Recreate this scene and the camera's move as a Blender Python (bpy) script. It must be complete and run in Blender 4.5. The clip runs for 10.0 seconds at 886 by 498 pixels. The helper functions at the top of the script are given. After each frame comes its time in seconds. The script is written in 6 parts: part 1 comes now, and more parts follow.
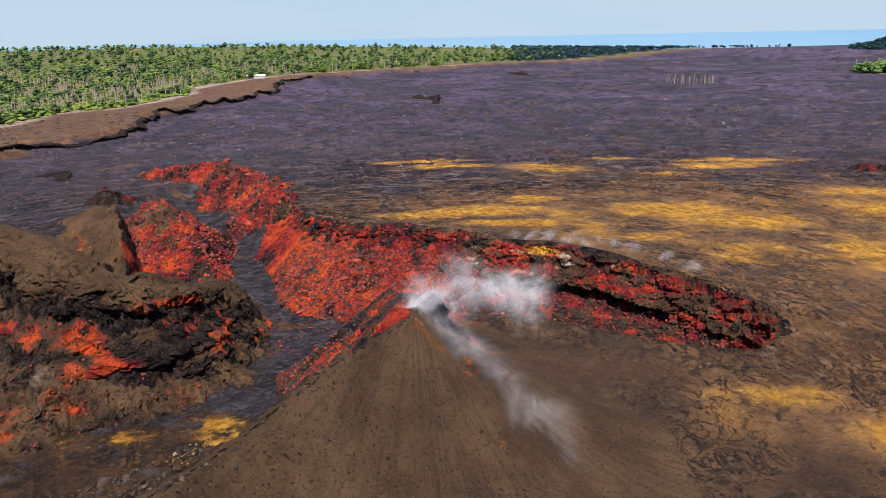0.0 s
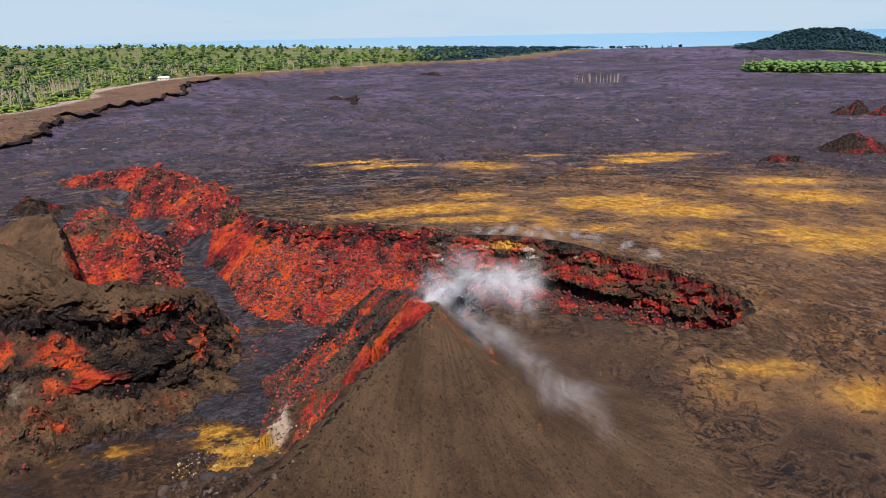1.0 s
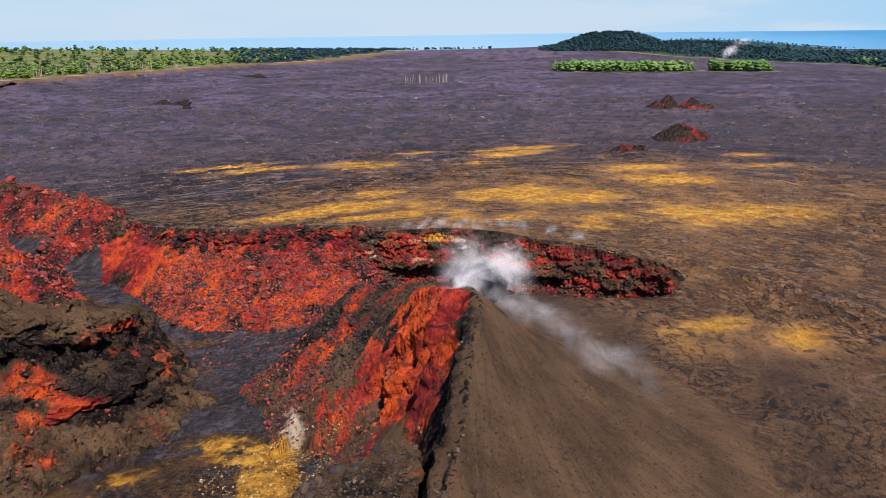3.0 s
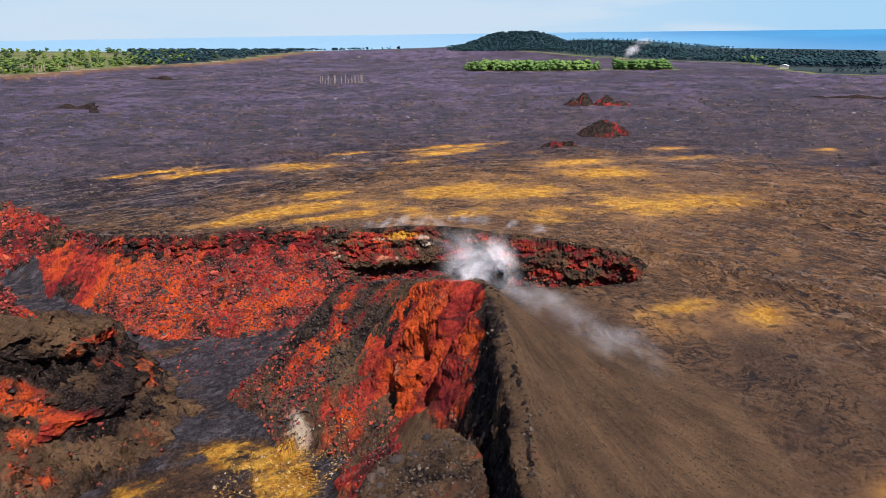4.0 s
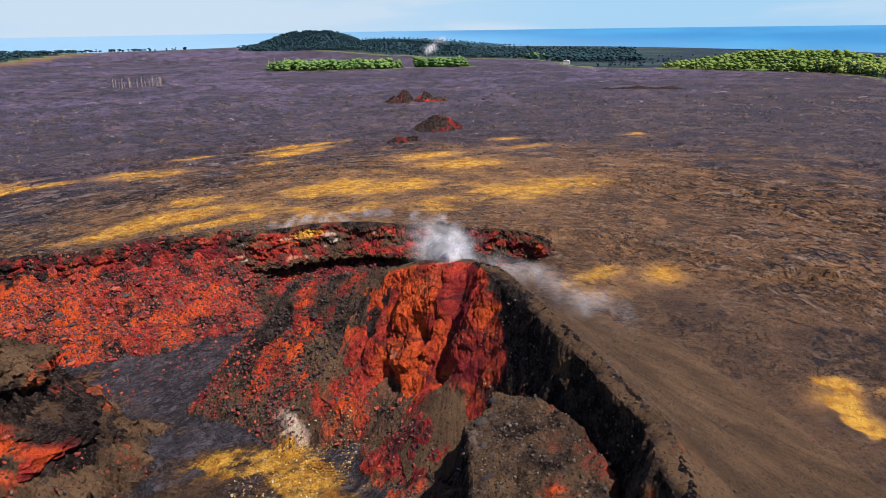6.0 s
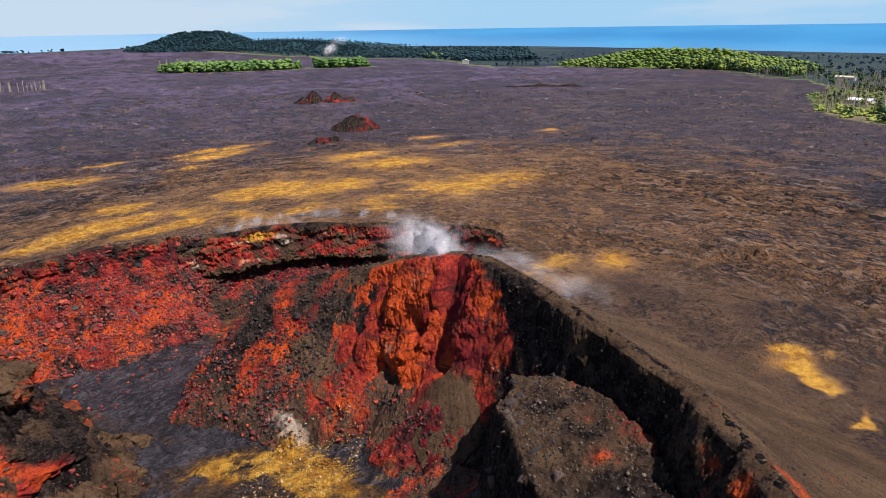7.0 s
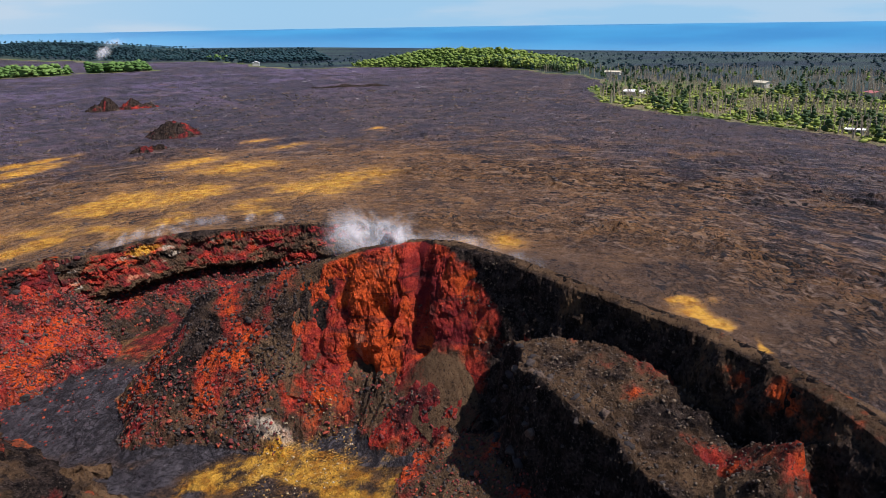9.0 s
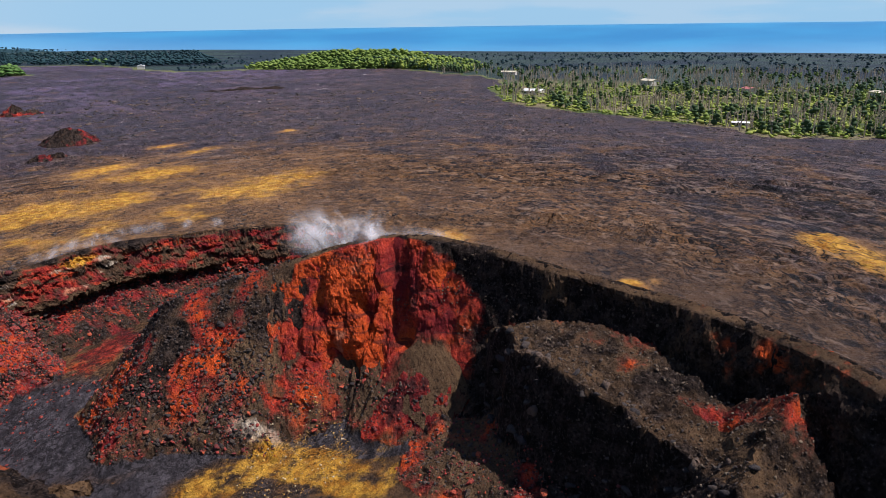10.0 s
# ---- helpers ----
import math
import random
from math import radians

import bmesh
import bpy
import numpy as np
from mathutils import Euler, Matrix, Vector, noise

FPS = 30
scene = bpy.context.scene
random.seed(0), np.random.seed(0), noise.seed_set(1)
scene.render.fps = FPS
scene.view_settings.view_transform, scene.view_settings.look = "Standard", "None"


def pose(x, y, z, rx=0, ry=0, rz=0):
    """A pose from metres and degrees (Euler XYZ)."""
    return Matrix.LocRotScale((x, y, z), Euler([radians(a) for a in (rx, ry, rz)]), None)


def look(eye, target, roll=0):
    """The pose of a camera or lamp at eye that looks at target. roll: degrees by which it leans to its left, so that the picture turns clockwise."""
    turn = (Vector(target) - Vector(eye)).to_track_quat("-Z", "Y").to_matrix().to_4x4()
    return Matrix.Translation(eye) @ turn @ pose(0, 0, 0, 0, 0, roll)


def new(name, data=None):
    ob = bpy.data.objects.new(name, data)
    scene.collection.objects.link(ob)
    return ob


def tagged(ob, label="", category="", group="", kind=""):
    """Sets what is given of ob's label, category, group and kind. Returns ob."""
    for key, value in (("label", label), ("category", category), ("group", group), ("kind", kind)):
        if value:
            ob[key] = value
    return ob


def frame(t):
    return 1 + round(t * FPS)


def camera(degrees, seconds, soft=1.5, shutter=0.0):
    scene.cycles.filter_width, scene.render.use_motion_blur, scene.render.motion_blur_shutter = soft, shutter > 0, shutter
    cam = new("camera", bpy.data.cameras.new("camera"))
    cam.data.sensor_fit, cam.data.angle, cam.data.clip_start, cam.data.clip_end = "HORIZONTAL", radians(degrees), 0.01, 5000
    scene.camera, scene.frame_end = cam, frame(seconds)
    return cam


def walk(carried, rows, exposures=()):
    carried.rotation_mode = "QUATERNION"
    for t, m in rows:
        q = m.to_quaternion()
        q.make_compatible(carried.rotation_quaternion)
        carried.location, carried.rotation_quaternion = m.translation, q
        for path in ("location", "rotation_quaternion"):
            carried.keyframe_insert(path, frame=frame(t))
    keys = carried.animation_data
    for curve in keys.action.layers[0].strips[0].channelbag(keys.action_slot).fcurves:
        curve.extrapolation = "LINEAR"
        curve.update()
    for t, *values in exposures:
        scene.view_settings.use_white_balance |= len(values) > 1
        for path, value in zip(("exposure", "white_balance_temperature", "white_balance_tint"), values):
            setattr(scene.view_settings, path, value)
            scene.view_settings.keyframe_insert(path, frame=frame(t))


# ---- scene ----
cam = camera(63.9, 10.0, soft=0.5)
METRES, EYE, TILT, LEAN, TURN = 115.4, 48.0, -1.27, -1.10, 0.0
ROWS = [
    (0.0, 0.0, 0.0, 0.0, -0.65, -15.77, 2.29),
    (0.5, -0.0517, -0.0057, 0.0012, -4.29, -15.89, 2.34),
    (1.0, -0.1032, -0.0086, 0.0021, -8.14, -16.01, 2.33),
    (1.5, -0.155, -0.0082, 0.0032, -12.07, -16.13, 2.32),
    (2.0, -0.2064, -0.0046, 0.0041, -15.82, -16.25, 2.29),
    (2.5, -0.2581, 0.0023, 0.0049, -19.3, -16.36, 2.27),
    (4.0, -0.4038, 0.0394, 0.0083, -30.05, -16.74, 2.32),
    (4.5, -0.4508, 0.0569, 0.0092, -34.03, -16.92, 2.37),
    (5.0, -0.4967, 0.0772, 0.0104, -38.06, -17.1, 2.42),
    (5.5, -0.5412, 0.0997, 0.011, -42.19, -17.28, 2.45),
    (7.0, -0.6655, 0.1857, 0.0164, -54.58, -17.82, 2.51),
    (7.5, -0.7022, 0.2191, 0.0182, -58.7, -17.98, 2.46),
    (8.0, -0.7359, 0.2543, 0.0199, -62.89, -18.16, 2.48),
    (8.5, -0.7667, 0.2912, 0.0216, -67.17, -18.31, 2.44),
    (9.0, -0.7951, 0.3299, 0.0236, -71.57, -18.47, 2.38),
    (9.5, -0.8204, 0.3696, 0.0249, -75.97, -18.61, 2.33),
    (10.0, -0.843, 0.4109, 0.0263, -80.13, -18.7, 2.23),
]
walk(cam, [(t, pose(0, 0, EYE, TILT, LEAN, TURN) @ pose(METRES * x, METRES * y, METRES * z, 90 + pitch, roll, yaw)) for t, x, y, z, yaw, pitch, roll in ROWS],
     [(0.0, 0.34, 6450, 19), (5.0, 0.47, 6520, 21), (10.0, 0.27, 6350, 20)])

# ---- world, sun ----
SUN_TO = Vector((0.04, -0.52, 0.84)).normalized()
world = bpy.data.worlds.new("sky_world")
scene.world = world
world.use_nodes = True
wn = world.node_tree
wn.nodes.clear()
w_out = wn.nodes.new("ShaderNodeOutputWorld")
w_bg = wn.nodes.new("ShaderNodeBackground")
w_sky = wn.nodes.new("ShaderNodeTexSky")
w_sky.sky_type = "NISHITA"
w_sky.sun_disc = False
w_sky.sun_elevation = math.asin(SUN_TO.z)
w_sky.sun_rotation = math.atan2(SUN_TO.x, SUN_TO.y)
w_sky.altitude = 100
w_sky.air_density = 1.0
w_sky.dust_density = 0.15
w_sky.ozone_density = 3.0
w_bg.inputs["Strength"].default_value = 0.068
w_tint = wn.nodes.new("ShaderNodeMix")
w_tint.data_type, w_tint.blend_type = "RGBA", "MULTIPLY"
w_tint.inputs[0].default_value = 1.0
w_tint.inputs[7].default_value = (0.64, 0.84, 1.14, 1.0)
wn.links.new(w_sky.outputs[0], w_tint.inputs[6])
# bright humid air and soft cloud low over the horizon, thinning upwards and to the east
w_dir = wn.nodes.new("ShaderNodeTexCoord").outputs["Generated"]
w_sep = wn.nodes.new("ShaderNodeSeparateXYZ")
wn.links.new(w_dir, w_sep.inputs[0])
w_map = wn.nodes.new("ShaderNodeMapping")
w_map.inputs["Scale"].default_value = (1.0, 1.0, 7.0)
wn.links.new(w_dir, w_map.inputs["Vector"])
w_noise = wn.nodes.new("ShaderNodeTexNoise")
w_noise.inputs["Scale"].default_value = 3.2
w_noise.inputs["Detail"].default_value = 6
wn.links.new(w_map.outputs[0], w_noise.inputs["Vector"])


def w_range(value, lo, hi, a, b):
    n = wn.nodes.new("ShaderNodeMapRange")
    n.interpolation_type = "SMOOTHSTEP"
    wn.links.new(value, n.inputs["Value"])
    for key, v in zip(("From Min", "From Max", "To Min", "To Max"), (lo, hi, a, b)):
        n.inputs[key].default_value = v
    return n.outputs[0]


def w_math(op, a, b):
    n = wn.nodes.new("ShaderNodeMath")
    n.operation = op
    wn.links.new(a, n.inputs[0])
    wn.links.new(b, n.inputs[1])
    return n.outputs[0]


def w_mix(fac, a, b):
    n = wn.nodes.new("ShaderNodeMix")
    n.data_type = "RGBA"
    wn.links.new(fac, n.inputs[0])
    wn.links.new(a, n.inputs[6])
    n.inputs[7].default_value = (*b, 1.0)
    return n.outputs[2]


air = w_mix(w_range(w_sep.outputs[2], 0.0, 0.25, 0.9, 0.0), w_tint.outputs[2], (4.0, 7.4, 9.8))
cloud = w_math("ADD", w_range(w_noise.outputs[0], 0.42, 0.64, 0.0, 0.7), w_range(w_sep.outputs[0], 0.5, 1.05, 0.75, -0.25))
cloud = w_range(cloud, 0.0, 1.0, 0.0, 1.0)
cloud = w_math("MULTIPLY", cloud, w_range(w_sep.outputs[2], 0.0, 0.35, 1.0, 0.15))
skyglow = w_mix(cloud, air, (6.1, 8.1, 9.2))
wn.links.new(skyglow, w_bg.inputs[0])
wn.links.new(w_bg.outputs[0], w_out.inputs[0])
sun = new("sun", bpy.data.lights.new("sun", "SUN"))
sun.data.energy = 5.6
sun.data.angle = radians(0.53)
sun.data.color = (1.0, 0.95, 0.87)
sun.matrix_world = look((0, 0, 300), Vector((0, 0, 300)) - SUN_TO)

# ---- materials ----
def nodes_of(name):
    m = bpy.data.materials.new(name)
    m.use_nodes = True
    nt = m.node_tree
    nt.nodes.clear()
    out = nt.nodes.new("ShaderNodeOutputMaterial")
    bsdf = nt.nodes.new("ShaderNodeBsdfPrincipled")
    nt.links.new(bsdf.outputs[0], out.inputs[0])
    return m, nt, bsdf


class Net:
    """Small helper that wires nodes."""

    def __init__(self, nt):
        self.nt = nt
        self.pos = nt.nodes.new("ShaderNodeNewGeometry").outputs["Position"]

    def link(self, value, socket):
        if isinstance(value, (int, float)):
            socket.default_value = value
        elif isinstance(value, tuple):
            socket.default_value = (*value, 1.0)[: len(socket.default_value)]
        else:
            self.nt.links.new(value, socket)

    def noise(self, scale, detail=4.0, rough=0.55, stretch=None, distort=0.0, vec=None):
        n = self.nt.nodes.new("ShaderNodeTexNoise")
        n.inputs["Scale"].default_value = scale
        n.inputs["Detail"].default_value = detail
        n.inputs["Roughness"].default_value = rough
        n.inputs["Distortion"].default_value = distort
        src = vec or self.pos
        if stretch:
            mp = self.nt.nodes.new("ShaderNodeMapping")
            mp.inputs["Scale"].default_value = stretch
            self.nt.links.new(src, mp.inputs["Vector"])
            src = mp.outputs[0]
        self.nt.links.new(src, n.inputs["Vector"])
        return n.outputs[0]

    def polar(self, cx, cy, widening=False):
        """Coordinates round a centre: distance and arc length in metres, or widening with the distance."""
        v = self.nt.nodes.new("ShaderNodeVectorMath")
        v.operation = "SUBTRACT"
        self.nt.links.new(self.pos, v.inputs[0])
        v.inputs[1].default_value = (cx, cy, 0)
        s = self.nt.nodes.new("ShaderNodeSeparateXYZ")
        self.nt.links.new(v.outputs[0], s.inputs[0])
        x, y = s.outputs[0], s.outputs[1]
        r = self.math("SQRT", self.math("ADD", self.math("MULTIPLY", x, x), self.math("MULTIPLY", y, y)))
        arc = self.math("MULTIPLY", self.math("ARCTAN2", x, y), 90.0)
        if widening:
            r = self.math("MULTIPLY", self.math("LOGARITHM", r, math.e), 90.0)
        c = self.nt.nodes.new("ShaderNodeCombineXYZ")
        self.nt.links.new(r, c.inputs[0])
        self.nt.links.new(arc, c.inputs[1])
        return c.outputs[0]

    def cells(self, scale, feature="F1", stretch=None):
        n = self.nt.nodes.new("ShaderNodeTexVoronoi")
        n.feature = feature
        n.inputs["Scale"].default_value = scale
        src = self.pos
        if stretch:
            mp = self.nt.nodes.new("ShaderNodeMapping")
            mp.inputs["Scale"].default_value = stretch
            self.nt.links.new(src, mp.inputs["Vector"])
            src = mp.outputs[0]
        self.nt.links.new(src, n.inputs["Vector"])
        return n

    def ramp(self, value, lo, hi, a=0.0, b=1.0):
        n = self.nt.nodes.new("ShaderNodeMapRange")
        n.interpolation_type = "SMOOTHSTEP"
        for key, v in zip(("Value", "From Min", "From Max", "To Min", "To Max"), (value, lo, hi, a, b)):
            self.link(v, n.inputs[key])
        return n.outputs[0]

    def mix(self, fac, a, b, kind="MIX"):
        n = self.nt.nodes.new("ShaderNodeMix")
        n.data_type = "RGBA"
        n.blend_type = kind
        self.link(fac, n.inputs[0])
        self.link(a, n.inputs[6])
        self.link(b, n.inputs[7])
        return n.outputs[2]

    def math(self, op, a, b=0.0):
        n = self.nt.nodes.new("ShaderNodeMath")
        n.operation = op
        self.link(a, n.inputs[0])
        self.link(b, n.inputs[1])
        return n.outputs[0]

    def bump(self, height, strength, distance, normal=None):
        n = self.nt.nodes.new("ShaderNodeBump")
        n.inputs["Strength"].default_value = strength
        n.inputs["Distance"].default_value = distance
        self.nt.links.new(height, n.inputs["Height"])
        if normal:
            self.nt.links.new(normal, n.inputs["Normal"])
        return n.outputs[0]


def lava_material(name, coarse=1.0, plain_lava=False, folds=False, smooth=False):
    """Volcanic rock: the attribute zone holds how much red cinder, yellow sulphur, brown ash and pale crust lies on the black rock,
    and veg how much undergrowth."""
    m, nt, bsdf = nodes_of(name)
    k = Net(nt)
    at = nt.nodes.new("ShaderNodeAttribute")
    at.attribute_name = "zone"
    sep = nt.nodes.new("ShaderNodeSeparateColor")
    nt.links.new(at.outputs["Color"], sep.inputs[0])
    red, yellow, ash = sep.outputs[0], sep.outputs[1], sep.outputs[2]
    pale = at.outputs["Alpha"]
    hue = nt.nodes.new("ShaderNodeAttribute")
    hue.attribute_name = "tone"
    tone = hue.outputs["Fac"]
    big = k.noise(0.03, 5)
    broad = k.noise(0.11, 5, 0.6)
    mid = k.noise(0.42 * coarse, 7, 0.62)
    fine = k.noise(1.9 * coarse, 7, 0.68)
    grit = k.noise(5.5, 4, 0.75)
    # black rock, weathered in parts, with glassy pale flecks
    if plain_lava:
        dark = k.mix(k.ramp(mid, 0.40, 0.60), (0.030, 0.018, 0.016), (0.100, 0.062, 0.053))
        dark = k.mix(k.ramp(big, 0.42, 0.60), dark, (0.088, 0.058, 0.056))
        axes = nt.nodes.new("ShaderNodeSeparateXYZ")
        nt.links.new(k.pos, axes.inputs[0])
        # violet growing northwards: the haze of distance, put into the rock's colour
        haze_reach = k.math("ADD", axes.outputs[1], k.math("MULTIPLY", k.math("SUBTRACT", big, 0.5), 300.0))
        dark = k.mix(k.math("MULTIPLY", k.ramp(haze_reach, 170.0, 560.0), 0.88), dark, (0.104, 0.076, 0.146))
        radial = k.polar(-5.0, 62.0, True)
        streak = k.noise(0.060, 6, 0.65, (1.0, 1.4, 1.0), 1.0, radial)
        dark = k.mix(k.math("MULTIPLY", k.ramp(streak, 0.58, 0.45), 0.82), dark, (0.030, 0.024, 0.040))
        dark = k.mix(k.math("MULTIPLY", k.ramp(k.noise(0.13, 5, 0.7, (1.0, 2.0, 1.0), 0.6, radial), 0.54, 0.64), 0.45), dark, (0.14, 0.092, 0.082))
        dark = k.mix(k.ramp(k.noise(0.30, 4, 0.65, (1.0, 2.6, 1.0), 0.8, radial), 0.63, 0.70), dark, (0.34, 0.29, 0.28))
        dark = k.mix(k.math("MULTIPLY", k.ramp(k.noise(0.27, 4, 0.65, (1.0, 2.8, 1.0), 0.6, radial), 0.50, 0.57), 0.85), dark, (0.016, 0.012, 0.017))
    else:
        dark = k.mix(k.ramp(mid, 0.40, 0.62), (0.009, 0.0065, 0.0055), (0.044, 0.031, 0.025))
    if smooth:
        dark = k.mix(k.ramp(mid, 0.38, 0.62), (0.042, 0.037, 0.043), (0.095, 0.085, 0.094))
    dark = k.mix(k.ramp(fine, 0.60 if smooth else 0.56, 0.72 if smooth else 0.66), dark, (0.19, 0.165, 0.155) if plain_lava else (0.10, 0.078, 0.066))
    # near-black where the fine bump sinks: crevice shade put into the colour
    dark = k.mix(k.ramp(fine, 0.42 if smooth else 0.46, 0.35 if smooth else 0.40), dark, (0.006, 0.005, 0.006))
    # brown ash and fine cinder
    if plain_lava:
        brown = k.mix(k.ramp(broad, 0.35, 0.65), (0.108, 0.055, 0.024), (0.225, 0.113, 0.043))
        brown = k.mix(k.ramp(mid, 0.54, 0.68), brown, (0.27, 0.165, 0.09))
        # fine dark cinder thrown out round the cone
        spread = nt.nodes.new("ShaderNodeSeparateXYZ")
        nt.links.new(k.polar(-14.0, 56.0), spread.inputs[0])
        thrown = k.math("ADD", spread.outputs[0], k.math("MULTIPLY", k.math("SUBTRACT", big, 0.5), 60.0))
        cinder = k.mix(k.ramp(broad, 0.35, 0.65), (0.066, 0.036, 0.019), (0.122, 0.066, 0.031))
        brown = k.mix(k.ramp(thrown, 92.0, 50.0), brown, cinder)
    else:
        brown = k.mix(k.ramp(broad, 0.35, 0.65), (0.078, 0.047, 0.027), (0.145, 0.088, 0.047))
        fall = k.noise(0.5, 5, 0.6, (0.10, 0.55, 1.0), 1.2, k.polar(-3.0, 74.0))
        brown = k.mix(k.math("MULTIPLY", k.ramp(fall, 0.56, 0.38), 0.4), brown, (0.040, 0.027, 0.018))
    brown = k.mix(k.ramp(grit, 0.58, 0.70), brown, (0.21, 0.15, 0.095))
    # crevice shade in the ash, also by colour
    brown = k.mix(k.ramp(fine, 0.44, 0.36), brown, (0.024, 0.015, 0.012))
    # red cinder from maroon to orange
    rd = k.mix(k.ramp(mid, 0.40, 0.62), (0.23, 0.021, 0.017), (0.48, 0.054, 0.029))
    warm = k.ramp(k.math("ADD", broad, k.math("MULTIPLY", tone, 0.22)), 0.46, 0.64)
    rd = k.mix(k.math("MULTIPLY", warm, 0.85), rd, (0.60, 0.090, 0.016))
    rd = k.mix(k.math("MULTIPLY", k.ramp(fine, 0.56, 0.68), 0.5), rd, (0.52, 0.17, 0.11))
    # dark grains, and painted crevice shade where grit and fine bump sink
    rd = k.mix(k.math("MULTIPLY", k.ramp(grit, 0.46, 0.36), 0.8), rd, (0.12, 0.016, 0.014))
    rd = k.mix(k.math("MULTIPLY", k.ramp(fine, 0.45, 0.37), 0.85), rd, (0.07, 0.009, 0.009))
    deep_red = k.ramp(k.math("SUBTRACT", k.noise(0.17, 5, 0.6), k.math("MULTIPLY", tone, 0.16)), 0.50, 0.66)
    rd = k.mix(k.math("MULTIPLY", deep_red, 0.8), rd, (0.135, 0.015, 0.020))
    blotch = k.ramp(k.math("SUBTRACT", k.noise(0.23, 6, 0.7), k.math("MULTIPLY", tone, 0.08)), 0.56, 0.66)
    rd = k.mix(k.math("MULTIPLY", blotch, 0.8), rd, (0.050, 0.022, 0.020))
    rd = k.mix(k.ramp(k.noise(0.31, 6, 0.7), 0.65, 0.71), rd, (0.46, 0.30, 0.26))
    yl = k.mix(k.ramp(mid, 0.38, 0.60), (0.40, 0.165, 0.016), (0.66, 0.36, 0.045))
    yl = k.mix(k.ramp(fine, 0.40 if plain_lava else 0.48, 0.32 if plain_lava else 0.38), yl, (0.10, 0.055, 0.022))
    ragged = k.math("MULTIPLY", k.math("SUBTRACT", k.noise(0.4, 9, 0.72), 0.5), 1.7)

    def cover(v, lo=0.25, hi=0.75, torn=1.0):
        return k.ramp(k.math("ADD", v, k.math("MULTIPLY", ragged, torn)), lo, hi)

    if not plain_lava:
        # welded layers
        layer = k.noise(0.5, 5, 0.65, (0.22, 0.22, 2.2))
        rd = k.mix(k.math("MULTIPLY", k.ramp(layer, 0.54, 0.62), 0.7), rd, (0.05, 0.018, 0.018))
    col = k.mix(cover(ash, 0.08 if plain_lava else 0.2, 0.62 if plain_lava else 0.8, 0.55 if plain_lava else 1.0), dark, brown)
    col = k.mix(cover(red), col, rd)
    if plain_lava:
        soft = k.ramp(k.math("ADD", yellow, k.math("MULTIPLY", k.math("SUBTRACT", k.noise(0.12, 7, 0.6), 0.5), 0.9)), 0.22, 0.74)
        stained = k.ramp(k.math("ADD", yellow, k.math("MULTIPLY", k.math("SUBTRACT", k.noise(0.06, 6, 0.6), 0.5), 0.8)), 0.02, 0.45)
        col = k.mix(k.math("MULTIPLY", stained, 0.0 if smooth else 0.75), col, (0.30, 0.155, 0.058))
        col = k.mix(cover(yellow, 0.22, 0.6) if smooth else soft, col, yl)
    else:
        col = k.mix(cover(yellow), col, yl)
    col = k.mix(k.math("MULTIPLY", cover(pale, 0.45, 1.1), 0.8), col, (0.60, 0.50, 0.40) if plain_lava else k.mix(cover(red), (0.60, 0.52, 0.40), (0.60, 0.25, 0.14)))
    nrm = k.bump(mid, 1.0, 1.3 / coarse)
    if folds:
        # folded, cracked crust that wraps round the cone, with open holes whose shade is painted black
        warp = k.noise(0.05, 4, 0.6)
        ring = k.polar(-5.0, 62.0)
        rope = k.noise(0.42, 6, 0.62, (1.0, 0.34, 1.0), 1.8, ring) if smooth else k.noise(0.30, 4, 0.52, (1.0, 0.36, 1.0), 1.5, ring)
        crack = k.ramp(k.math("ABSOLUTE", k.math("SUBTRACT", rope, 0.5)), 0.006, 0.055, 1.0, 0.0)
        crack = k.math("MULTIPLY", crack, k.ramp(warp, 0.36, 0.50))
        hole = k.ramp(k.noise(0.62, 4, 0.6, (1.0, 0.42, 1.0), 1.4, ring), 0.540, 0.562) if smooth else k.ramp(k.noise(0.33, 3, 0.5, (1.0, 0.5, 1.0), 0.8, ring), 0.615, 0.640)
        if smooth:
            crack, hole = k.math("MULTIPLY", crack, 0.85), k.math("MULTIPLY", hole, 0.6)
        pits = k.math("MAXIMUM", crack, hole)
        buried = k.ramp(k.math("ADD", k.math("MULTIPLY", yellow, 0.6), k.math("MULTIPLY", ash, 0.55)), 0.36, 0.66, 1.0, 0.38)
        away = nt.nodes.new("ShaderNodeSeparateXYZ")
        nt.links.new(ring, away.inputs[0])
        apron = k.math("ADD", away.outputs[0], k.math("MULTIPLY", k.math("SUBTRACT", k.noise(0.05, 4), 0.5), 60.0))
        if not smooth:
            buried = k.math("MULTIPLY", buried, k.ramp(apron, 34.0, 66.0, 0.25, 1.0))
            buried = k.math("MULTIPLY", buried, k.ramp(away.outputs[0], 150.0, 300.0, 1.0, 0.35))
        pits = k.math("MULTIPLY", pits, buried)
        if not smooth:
            # dark speckle all over the crust, without relief
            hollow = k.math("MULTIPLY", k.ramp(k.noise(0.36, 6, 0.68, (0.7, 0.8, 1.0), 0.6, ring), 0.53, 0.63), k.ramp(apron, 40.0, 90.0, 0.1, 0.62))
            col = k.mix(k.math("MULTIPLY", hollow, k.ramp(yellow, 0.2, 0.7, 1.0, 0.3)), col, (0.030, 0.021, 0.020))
            # thin winding fissures between the ropy folds, and small open pits, also where ash dusts the crust; dark
            # with painted shade
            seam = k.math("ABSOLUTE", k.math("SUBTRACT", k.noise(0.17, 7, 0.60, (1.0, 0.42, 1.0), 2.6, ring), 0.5))
